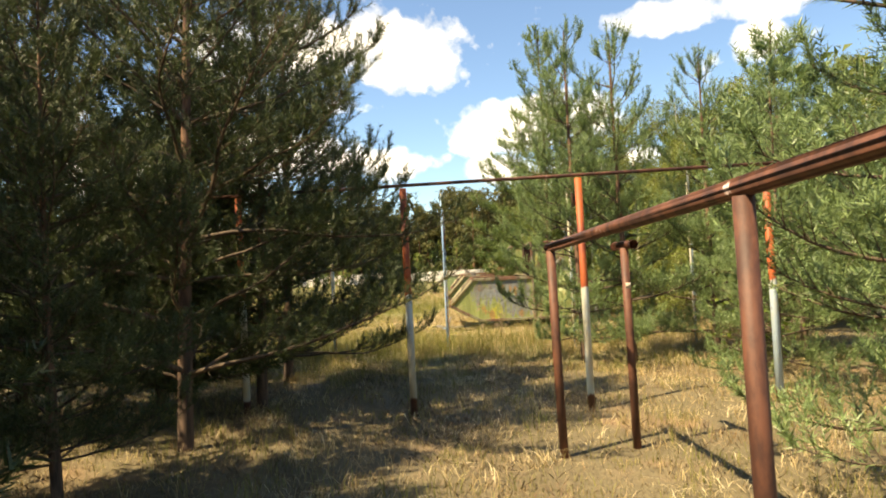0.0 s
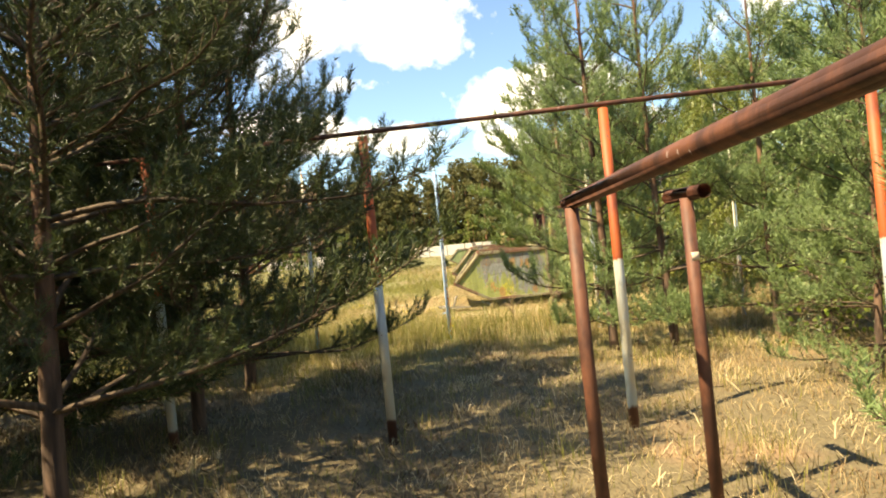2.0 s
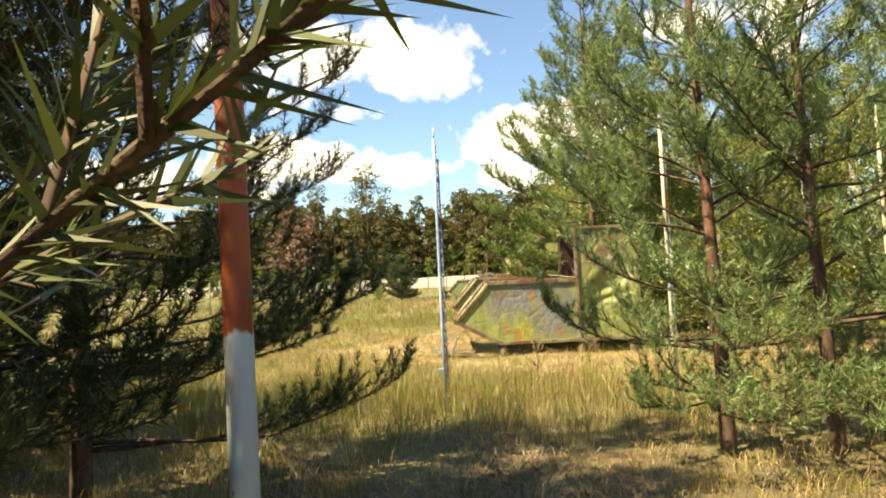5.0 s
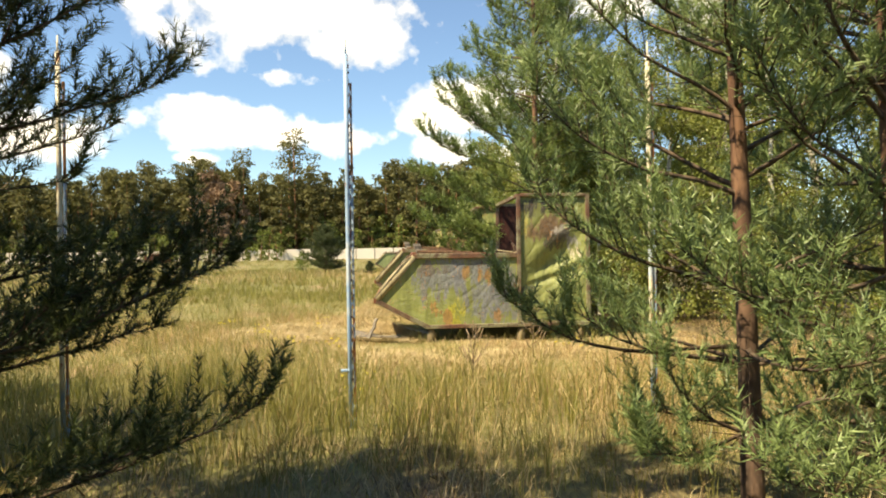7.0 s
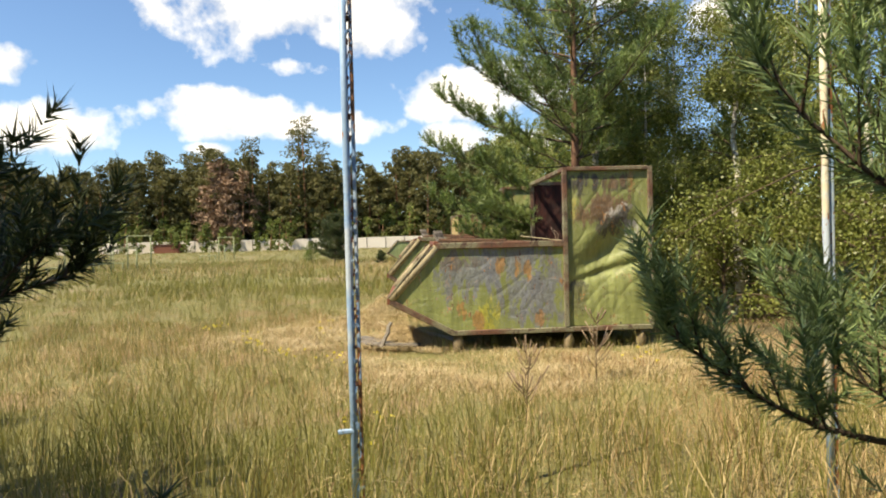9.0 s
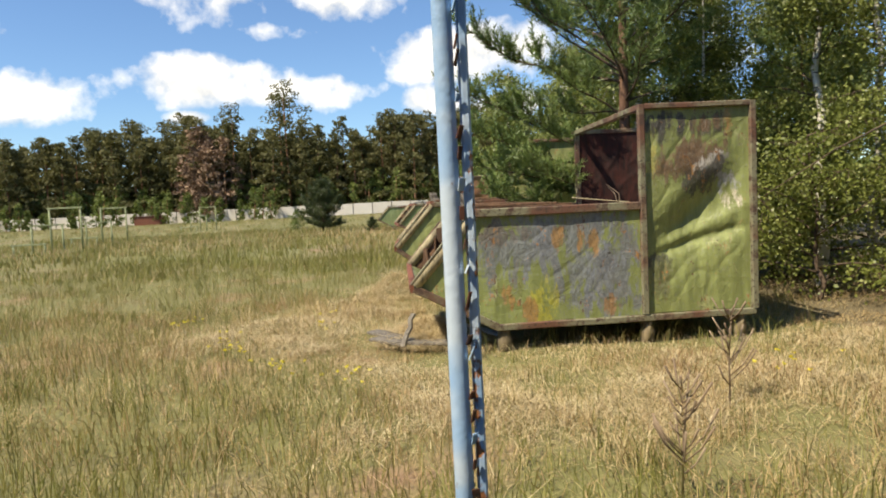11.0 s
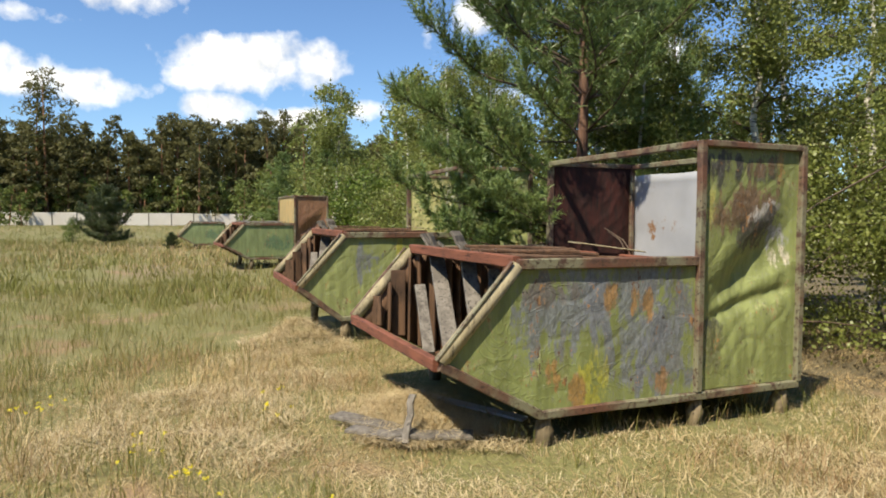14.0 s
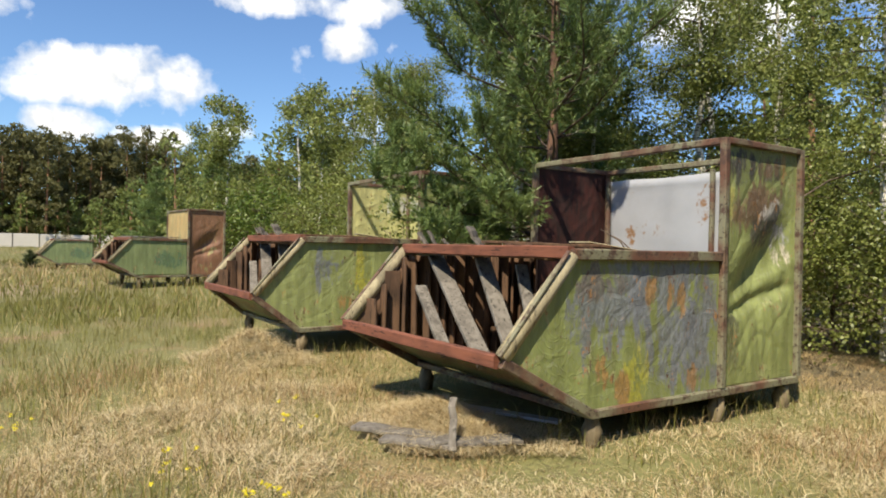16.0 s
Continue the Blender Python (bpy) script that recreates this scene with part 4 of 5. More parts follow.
def build_dummy(m, label, side_mat, tower_mat, detail=True, tower=True, inner=M_STEEL, far=M_INNER_RED_SHADED, shut=False, seed=1, keel=HK[0], group="dummy vehicles in a row"):
    ob = thing("dummy_vehicle", m, label, "dummy vehicle", group)
    k, n, d = (keel - X0, HK[1]), (HN[0] - X0, HN[1]), (DK[0] - X0, DK[1])
    left_edge = lambda z: span(k, n)(z) if z < n[1] else span(n, d)(z)
    tx, tb = TX - X0, HB - X0
    nx, nz = (104, 70) if detail else (26, 16)
    for sg, nm in ((-1, "near"), (1, "far")):
        y = sg * (WY - 0.012)
        V, F = sheet_grid(left_edge, lambda z: tx, HK[1] + 0.02, DK[1] - 0.02, nx, nz, y, 0.0115 * (1 if sg < 0 else -1), seed + (sg > 0))
        sheet_part("side_panel", V, F, side_mat, ob, "crumpled sheet in flaking green, grey and orange paint")
        if tower:
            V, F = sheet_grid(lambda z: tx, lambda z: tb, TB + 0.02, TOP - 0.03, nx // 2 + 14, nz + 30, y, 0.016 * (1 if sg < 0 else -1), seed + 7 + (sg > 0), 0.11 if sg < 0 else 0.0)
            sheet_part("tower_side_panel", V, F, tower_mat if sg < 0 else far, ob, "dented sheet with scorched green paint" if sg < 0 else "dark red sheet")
    # front slope below, closed
    V = []
    gx = 22
    for j in range(13):
        f = j / 12
        for i in range(gx + 1):
            yy = -WY + 0.03 + (2 * WY - 0.06) * i / gx
            o = 0.02 * noise.noise((yy * 2.5, f * 2.5, seed + 2))
            V.append((n[0] + (k[0] - n[0]) * f + 0.02 + o, yy, n[1] + (k[1] - n[1]) * f + 0.025 + o))
    F = [(j * (gx + 1) + i, j * (gx + 1) + i + 1, (j + 1) * (gx + 1) + i + 1, (j + 1) * (gx + 1) + i) for j in range(12) for i in range(gx)]
    sheet_part("front_panel", V, F, M_CAMOF, ob, "dark green sheet on the sloping underside")
    # floor inside
    part("floor_board", beam((k[0] + 0.03, 0, k[1] + 0.045), (tb - 0.03, 0, TB + 0.045), 2 * WY - 0.12, 0.03), M_BROWNWOOD, ob)
    # frame
    B = lambda p, q, w=0.055, h=0.055, mat=M_FRAME, name="frame_beam", wear=0.003: part(name, beam(p, q, w, h, 0.008, None, wear, seed), mat, ob)
    for sg in (-1, 1):
        y = sg * WY
        B((k[0] - 0.01, y, k[1]), (tb, y, TB), 0.05, 0.06)
        B((k[0], y, k[1] + 0.005), (n[0] + 0.01, y, n[1]), 0.05, 0.07)
        B((d[0], y, d[1]), (tx - 0.03, y, DK[1] - 0.002), 0.05, 0.075)
        if tower:
            B((tx, y, TB + 0.03), (tx, y, TOP), 0.06, 0.06)
            B((tb, y, TB + 0.03), (tb, y, TOP), 0.06, 0.06)
            B((tx + 0.03, y, TOP - 0.02), (tb - 0.03, y, TOP - 0.02), 0.055, 0.05)
        # logs of the front opening
        part("corner_log", tube([(n[0] + 0.02, y * 0.985, n[1] + 0.02), ((n[0] + d[0]) / 2 + 0.008, y * 0.982, (n[1] + d[1]) / 2), (d[0] + 0.01, y * 0.985, d[1] - 0.01)], [0.05, 0.054, 0.048], 12, None, False, 0.05, seed), M_LOG, ob, "peeled weathered log")
        part("log_strip", beam((n[0] - 0.02, y * 1.01, n[1] + 0.04), (d[0] - 0.05, y * 1.01, d[1] + 0.02), 0.03, 0.022), M_FRAME, ob)
    B((n[0], -WY + 0.03, n[1]), (n[0], WY - 0.03, n[1]), 0.06, 0.085, M_REDBEAM, "front_sill", 0.004)
    B((d[0] + 0.01, -WY + 0.03, d[1] + 0.012), (d[0] + 0.01, WY - 0.03, d[1] + 0.012), 0.06, 0.085, M_REDBEAM, "deck_beam", 0.004)
    B((k[0], -WY + 0.03, k[1]), (k[0], WY - 0.03, k[1]), 0.05, 0.05)
    if tower:
        B((tx, -WY + 0.03, TOP - 0.025), (tx, WY - 0.03, TOP - 0.025), 0.06, 0.055)
        B((tb, -WY + 0.03, TOP - 0.025), (tb, WY - 0.03, TOP - 0.025), 0.06, 0.055)
        B((tx, -WY + 0.03, DK[1] - 0.02), (tx, WY - 0.03, DK[1] - 0.02), 0.05, 0.04, M_REDBEAM, "deck_rail")
        if shut:
            part("tower_front_panel", beam((tx + 0.01, -WY + 0.04, (DK[1] + TOP) / 2), (tx + 0.01, WY - 0.04, (DK[1] + TOP) / 2), 0.012, TOP - DK[1] - 0.08, 0.003), inner, ob, "rust-orange sheet")
        # back wall: sheets across the rear, bare inside
        V = []
        for j in range(23):
            z = TB + 0.04 + (TOP - TB - 0.17) * j / 22
            for i in range(27):
                yy = -WY + 0.04 + (2 * WY - 0.08) * i / 26
                V.append((tb - 0.015 - 0.02 * noise.noise((yy * 3, z * 2.5, seed + 3)) - (0.02 if j == 22 else 0), yy, z + (0.03 * noise.noise((yy * 2, 1.0, seed)) if j == 22 else 0)))
        F = [(j * 27 + i, j * 27 + i + 1, (j + 1) * 27 + i + 1, (j + 1) * 27 + i) for j in range(22) for i in range(26)]
        sheet_part("tower_back_panel", V, F, inner, ob, "pale bare sheet inside the tower")
        for yy in (-0.3, 1.03):
            B((tb - 0.06, yy, DK[1] - 0.6), (tb - 0.06, yy, TOP - 0.1), 0.05, 0.04, M_FRAME, "upright")
    # boards lining the far side and the hull's back
    rnd = random.Random(seed)
    V, F = sheet_grid(lambda z: left_edge(z) + 0.05, lambda z: tx - 0.03, HK[1] + 0.06, DK[1] - 0.05, 10, 8, WY - 0.045, 0.0, seed)
    sheet_part("inner_lining", V, F, M_BROWNWOOD, ob, "dark brown wooden lining")
    xx = n[0] + 0.12
    while xx < tx - 0.05:
        w = rnd.uniform(0.10, 0.15)
        zl = max(HK[1] + 0.05, HN[1] - (xx - n[0]) * (HN[1] - HK[1]) / (k[0] - n[0]) + 0.06)
        zh = min(DK[1] - 0.05, HN[1] + (xx - n[0]) * (DK[1] - HN[1]) / (d[0] - n[0]) - 0.02)
        if zh - zl > 0.15:
            part("inner_board", beam((xx, WY - 0.085, zl), (xx + rnd.uniform(-0.02, 0.02), WY - 0.085 - rnd.uniform(0, 0.01), zh), w, 0.022, 0.004), M_BROWNWOOD, ob)
        xx += w * 0.72 + rnd.uniform(0.006, 0.02)
    if detail:
        for (p, q, w) in (((n[0] + 0.40, -0.45, 0.46), (d[0] + 0.15, 0.78, DK[1] - 0.06), 0.14), ((n[0] + 0.36, 0.0, 0.48), (d[0] - 0.04, 0.72, DK[1] - 0.32), 0.10), ((n[0] + 0.58, -0.62, 0.40), (d[0] + 0.18, 0.12, DK[1] - 0.06), 0.13), ((n[0] + 0.50, -0.95, 0.42), (d[0] + 0.2, -0.35, DK[1] - 0.1), 0.09)):
            part("leaning_plank", beam(p, q, w, 0.038, 0.006, None, 0.003, rnd.random()), M_GREYWOOD, ob, "weathered grey broken plank")
        for i in range(10):
            xx = d[0] + 0.14 + 0.145 * i
            part("deck_board", beam((xx, -WY + 0.08 + (0.5 if i in (2, 7) else 0), DK[1] - 0.03 + rnd.uniform(-0.03, 0.01)), (xx + rnd.uniform(-0.05, 0.05), WY - 0.08 - (0.6 if i == 5 else 0), DK[1] - 0.02 + rnd.uniform(-0.03, 0.02)), 0.125, 0.022, 0.004, None, 0.006, i), M_BROWNWOOD, ob, "dark rotting deck board")
        for i in range(6):
            y = rnd.uniform(-0.8, 0.95)
            x0 = d[0] + rnd.uniform(0.05, 0.2)
            L = rnd.uniform(0.5, 1.3)
            part("deck_plank", beam((x0, y, DK[1] + 0.03 + 0.01 * i), (min(x0 + L, tx - 0.1), y + rnd.uniform(-0.3, 0.2), DK[1] + 0.01 + rnd.uniform(-0.02, 0.02) + 0.01 * i), 0.12, 0.022, 0.004, None, 0.006, i), M_BROWNWOOD, ob)
        for i in range(4):
            y = (0.88, 0.74, 0.52, 0.06)[i]
            part("plank_end", beam((d[0] + 0.16, y - 0.02, DK[1] - 0.02), (d[0] + 0.07, y + (0.07, 0.05, 0.03, 0.1)[i], DK[1] + (0.16, 0.17, 0.10, 0.2)[i]), (0.11, 0.14, 0.1, 0.15)[i], 0.025, 0.005, None, 0.01, i), M_GREYWOOD, ob, "splintered grey plank end")
        part("loose_sheet", beam((tx - 0.35, 0.1, DK[1] + 0.10), (tx + 0.25, -0.05, DK[1] + 0.02), 0.35, 0.012), M_LOG, ob, "pale board lying at the tower's foot")
        for i in range(2):
            part("dry_branch", tube([(tx + 0.1, -0.1 - 0.08 * i, DK[1] - 0.02), (tx + 0.12 + 0.05 * i, 0.05 + 0.02 * i, DK[1] + 0.12), (tx + 0.1, 0.22 + 0.05 * i, DK[1] + 0.2 + 0.03 * i)], [0.008, 0.006, 0.003], 6), M_TWIG, ob)
    else:
        for i in range(8):
            part("deck_plank", beam((d[0] + 0.1 + 0.17 * i, -WY + 0.1, DK[1] + 0.06 + rnd.uniform(0, 0.02)), (d[0] + 0.1 + 0.17 * i + rnd.uniform(-0.1, 0.1), WY - 0.1, DK[1] + 0.06 + rnd.uniform(0, 0.03)), 0.13, 0.02, 0.004, None, 0.006, i), M_GREYWOOD, ob)
    for x in (k[0] + 0.06, tx + 0.02, tb - 0.14):
        for sg in (-1, 1):
            part("leg", tube([(x, sg * (WY - 0.05), -0.2), (x + 0.005, sg * (WY - 0.05), 0.1), (x, sg * (WY - 0.05), 0.245)], [0.07, 0.073, 0.068], 12, None, False, 0.05, x), M_LEG, ob, "short round wooden post")
    return ob


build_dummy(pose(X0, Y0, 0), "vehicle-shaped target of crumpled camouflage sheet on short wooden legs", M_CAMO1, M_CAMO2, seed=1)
build_dummy(pose(X0 - 0.14, 22.3, 0.09, 0, 0, -1), "vehicle-shaped target of streaked green and grey sheet with red sills", M_CAMO3, M_CAMO3, True, True, M_YSHEET, M_YSHEET, seed=21, keel=1.16)
build_dummy(pose(X0 - 0.16, 35.6, 0.08, 0, 0, 4), "vehicle-shaped target of plain green sheet with a rusty tower", M_CAMO4, M_REDSHEET, False, True, M_ORSHEET, M_ORSHEET, True, seed=41)
build_dummy(pose(X0 - 1.2, 49.2, 0, 0, 0, 0), "distant vehicle-shaped target of green sheet", M_CAMO4, M_CAMO4, False, False, M_YSHEET, M_YSHEET, True, seed=61)

# ---------- steel bars beside the path ----------
PA, PB = Vector((0.325, 6.632, 0)), Vector((2.212, 6.444, 0))
step = PB - PA
high = thing("high_bar", pose(PA.x, PA.y, 0), "rusty high bar on tall posts painted orange above pale blue", "exercise bar")
for i in (-1, 0, 1, 2):
    q = step * i
    part("post", tube([q + Vector((0.012 * (1 - i * 0.3), 0, -0.15)), q + Vector((0.0, 0, 1.2)), q + Vector((-0.012, 0, 2.44))], [0.039, 0.039, 0.038], 16), M_POST, high, "orange and pale blue flaking paint")
part("bar", tube([step * -1.25 + Vector((0, 0, 2.47)), step * 0.5 + Vector((0, 0, 2.475)), step * 2.3 + Vector((0, 0, 2.47))], [0.019] * 3, 10), M_RED, high, "thin rust-red bar")

rail = thing("parallel_bar", pose(1.645, 4.694, 0), "red-brown steel pipe rail on round posts with worn paint", "exercise bar")
rd = Vector((1.86, 1.5, 0)) - Vector((1.645, 4.694, 0))
part("bar", tube([-rd.normalized() * 0.14 + Vector((0, 0, 1.659)), rd * 0.5 + Vector((0, 0, 1.698)), rd * 1.7 + Vector((0, 0, 1.785))], [0.037] * 3, 18, None, True), M_RED, rail, "thick red-brown pipe")
for f in (0.0, 1.0, 1.65):
    part("post", tube([rd * f + Vector((0.02, 0, -0.15)), rd * f + Vector((0.0, 0, 0.8)), rd * f + Vector((-0.01, 0, 1.63 + 0.07 * f))], [0.036] * 3, 16), M_RED, rail)
for i in range(2):
    part("pin", tube([rd.normalized() * (0.02 + 0.05 * i) + Vector((0.0, 0, 1.66)), rd.normalized() * (0.02 + 0.05 * i) + Vector((0, 0, 1.71))], [0.008, 0.007], 8), M_RED, rail)
stub = thing("broken_parallel_bar", pose(2.262, 4.81, 0), "red-brown post with a short sawn-off pipe on top", "exercise bar", "")
part("post", tube([(0.01, 0, -0.15), (0.0, 0, 0.8), (-0.012, 0, 1.63)], [0.034] * 3, 16), M_RED, stub)
part("pipe_stub", tube([(0.03, -0.16, 1.652), (-0.03, 0.26, 1.652)], [0.037, 0.037], 16, None, True), M_RED, stub, "open-ended pipe stub")
M_CREAM = Mat("cream_paint_patch", 0.6)
M_CREAM.color(M_CREAM.mix(M_CREAM.noise(30), (0.45, 0.3, 0.22), (0.7, 0.62, 0.5)))
part("paint_ring", tube([(-0.006, 0, 1.30), (-0.007, 0, 1.345)], [0.0345, 0.0345], 16), M_CREAM.m, stub, "patch of cream paint")


# ---------- tall target poles ----------
def build_pole(m, detail, paint=M_POLE, label="tall pale blue steel pole with peeling paint and rust"):
    ob = thing("steel_pole", m, label, "pole", "poles at the field's edge")
    H = 2.88
    lean = -0.002
    part("pole_angle", tube([(0.004, 0, -0.2), (lean * 1.0, 0, 1.0), (lean * 2, 0, 2.0), (lean * H, 0, H)], [0.018] * 4, 12), paint, ob)
    part("pole_strip", beam((0.037, 0.008, -0.2), (0.034 + lean * (H - 0.22), 0.008, H - 0.22), 0.024, 0.018, 0.004, None, 0.002, 4), M_STRIP, ob, "rusted second strip welded along the pole")
    rnd = random.Random(8)
    if detail:
        for i in range(52):
            z = 0.12 + i * 0.052 + rnd.uniform(-0.015, 0.015)
            x = 0.023 + lean * z
            L = rnd.uniform(0.014, 0.034)
            part("paint_flake", beam((x - 0.004, -0.008 - rnd.uniform(0, 0.006), z), (x + rnd.uniform(-0.006, 0.006), -0.014, z + L), rnd.uniform(0.008, 0.018), 0.003, 0.001), (M_RED, M_POLE, M_DARKRUST)[i % 3], ob)
        part("bracket", beam((-0.075, -0.01, 0.46), (0.0, -0.01, 0.465), 0.016, 0.024), M_POLE, ob, "small pale blue bracket")
    part("tip", tube([(lean * H, 0, H - 0.05), (lean * H, 0, H + 0.12)], [0.01, 0.006], 8), paint, ob)
    return ob


build_pole(pose(0.616, 11.935, 0), True)
for x, y, rz in ((2.98, 11.95, 0), (-1.5, 11.9, 0), (5.25, 12.05, 0)):
    build_pole(pose(x, y, 0, 0, 0, rz), False, M_POLE2, "tall cream-painted steel pole with rusty worn patches")


# ---------- step bars in the field ----------
def build_step_bars(m):
    ob = thing("step_bars", m, "green-painted steel step bars of rising height in the field", "exercise bars", "step bars in the field")
    x = 0.0
    for h in (0.4, 1.25, 2.0):
        for e in (0, 1.3):
            part("post", tube([(x + e, 0, -0.1), (x + e, 0, h)], [0.045, 0.045], 10), M_GREENBAR, ob)
        part("bar", beam((x - 0.08, 0, h + 0.01), (x + 1.38, 0, h + 0.01), 0.12, 0.07), M_GREENBAR, ob)
        x += 0.8
    return ob


first_bars = build_step_bars(pose(-16.9, 42.5, 0, 0, 0, 8))
copy_thing(first_bars, pose(-17.6, 49.5, 0, 0, 0, 8))
copy_thing(first_bars, pose(-17.9, 69.5, 0, 0, 0, 8))


# ---------- fence ----------
fence = thing("concrete_fence", pose(0, 138, 0), "long pale concrete panel fence along the forest", "fence", "", "structure")
pan_bm = bmesh.new()
beam((-1.72, 0, 1.03), (1.72, 0, 1.03), 0.1, 2.12, 0.02, pan_bm)
pan_me = bpy.data.meshes.new("panel")
pan_bm.to_mesh(pan_me)
pan_bm.free()
pan_me.materials.append(M_CONC)
post_bm = beam((0, 0, -0.1), (0, 0, 2.16), 0.14, 0.16, 0.02)
post_me = bpy.data.meshes.new("fence_post")
post_bm.to_mesh(post_me)
post_bm.free()
post_me.materials.append(M_GREYWOOD)
fr = random.Random(3)
for i in range(46):
    for nm, me, off in (("panel", pan_me, 0.0), ("fence_post", post_me, 1.79)):
        o = new(nm, me)
        o.parent = fence
        o.matrix_basis = pose(-142 + i * 3.58 + off, -0.02 * (nm == "fence_post"), fr.uniform(-0.06, 0.04), 0, fr.uniform(-0.5, 0.5), 0)
gate = thing("red_shed", pose(-43.5, 134.5, 0), "low rust-red metal shed by the fence", "shed")
part("body", beam((-2.4, 0, 0.7), (2.4, 0, 0.7), 2.0, 1.6, 0.05), M_REDBEAM, gate)
part("roof", beam((-2.6, 0, 1.58), (2.6, 0, 1.58), 2.3, 0.12, 0.02), M_RED, gate)

# ---------- loose things at the first dummy ----------
debris = [((0.18, 17.95, 0.06), (0.62, 17.4, 0.05), 0.16), ((0.45, 17.35, 0.06), (0.98, 17.12, 0.06), 0.17), ((0.2, 17.6, 0.05), (0.55, 17.25, 0.05), 0.13), ((0.5, 17.2, 0.03), (0.62, 17.38, 0.32), 0.05)]
for i, (p, q, w) in enumerate(debris):
    o = new("broken_board", bpy.data.meshes.new("broken_board"))
    b = beam(p, q, w, 0.03, 0.005, None, 0.012, i)
    b.to_mesh(o.data)
    b.free()
    o.data.materials.append(M_GREYWOOD)
    tagged(o, "weathered grey broken board lying in dry grass", "board", "boards by the dummy vehicle")
o = new("metal_strip", bpy.data.meshes.new("metal_strip"))
b = beam((1.0, 18.1, 0.1), (1.5, 17.3, 0.07), 0.10, 0.02, 0.003)
b.to_mesh(o.data)
b.free()
o.data.materials.append(M_STEEL)
tagged(o, "bent pale metal strip under the dummy vehicle", "metal strip")


# ---------- grass ----------
def blades(seed, P, h, w, curl, seg=2):
    """Bent blades at the points P with heights h."""
    rs = np.random.default_rng(seed)
    n = len(P)
    a = rs.uniform(0, 6.2832, n)
    side = np.stack([np.cos(a), np.sin(a), np.zeros(n)], 1)
    b = rs.uniform(0, 6.2832, n)
    lean = np.stack([np.cos(b), np.sin(b), np.zeros(n)], 1) * (curl * rs.uniform(0.2, 1.3, n))[:, None]
    up = np.array([[0, 0, 1.0]])
    ww = (w * rs.uniform(0.6, 1.3, n))[:, None]
    if seg == 1:
        V = np.stack([P - side * ww / 2, P + side * ww / 2, P + up * h[:, None] + lean * h[:, None]], 1).reshape(-1, 3)
        return V, np.arange(3 * n).reshape(-1, 3)
    mid = P + up * (h * 0.6)[:, None] + lean * (h * 0.3)[:, None]
    top = P + up * (h * np.clip(1.05 - curl * 0.25, 0.5, 1))[:, None] + lean * (h * 0.95)[:, None]
    V = np.stack([P - side * ww / 2, P + side * ww / 2, mid + side * ww * 0.4, mid - side * ww * 0.4, top], 1).reshape(-1, 3)
    base = np.arange(n)[:, None] * 5
    F = np.concatenate([base + np.array([[0, 1, 2]]), base + np.array([[0, 2, 3]]), base + np.array([[3, 2, 4]])])
    return V, F


def field(x, y):
    """How green the field is at a place, 0 to 1."""
    side = np.clip((1.0 - x) / 5, -0.25, 0.42) * np.clip((y - 9) / 3, 0, 1)
    straw = 0.75 * np.exp(-((x - 0.2) / 2.2) ** 2 - ((y - 18.8) / 2.6) ** 2) + 0.25 * np.exp(-((x - 2.5) / 2.5) ** 2 - ((y - 14.8) / 1.6) ** 2)
    return 0.58 + side - straw + 0.35 * np.exp(-((y - 12.8) / 1.6) ** 2) + 0.22 * np.sin(x * 0.35 + 1.0 + 0.8 * np.sin(y * 0.23)) + 0.25 * np.sin(y * 0.31 + 0.6 * np.sin(x * 0.5))


def scatter(seed, n, x0, x1, y0, y1, clump=0.0):
    rs = np.random.default_rng(seed)
    if clump:
        c = np.stack([rs.uniform(x0, x1, n // 14 + 1), rs.uniform(y0, y1, n // 14 + 1)], 1)
        p = np.repeat(c, 14, 0)[:n] + rs.normal(0, clump, (n, 2))
    else:
        p = np.stack([rs.uniform(x0, x1, n), rs.uniform(y0, y1, n)], 1)
    return p, rs


def covered(x, y):
    """Under the first two dummies little grows."""
    return (x > 5.0 + 0.4 * np.sin(y * 2.1)) & (y > 15.2) & (y < 30) | ((x > 0.95) & (x < 3.85) & (y > 16.8) & (y < 19.1)) | ((x > 0.6) & (x < 3.5) & (y > 21.1) & (y < 23.4))


def lay(name, seed, boxes, height, width, curl, mat, label, want, clump=0.0, seg=2, bare=True):
    VV, FF, k = [], [], 0
    for j, (n, x0, x1, y0, y1) in enumerate(boxes):
        p, rs = scatter(seed + j, n, x0, x1, y0, y1, clump)
        keep = (rs.random(n) < want(p[:, 0], p[:, 1])) & (~(covered(p[:, 0], p[:, 1]) & (bool(bare) | (p[:, 0] < 4.5))) | (bare is None))
        p = p[keep]
        z = ground_h(p[:, 0], p[:, 1]) * (np.abs(p[:, 0]) < 12) - 0.02
        h = height(p[:, 0], p[:, 1]) * rs.uniform(0.45, 1.25, len(p))
        V, F = blades(seed + 50 + j, np.stack([p[:, 0], p[:, 1], z], 1), h, width, curl, seg)
        VV.append(V)
        FF.append(F + k)
        k += len(V)
    ob = new(name, mesh_of(name, np.concatenate(VV), np.concatenate(FF), mat))
    tagged(ob, label, "grass", "", "stuff")


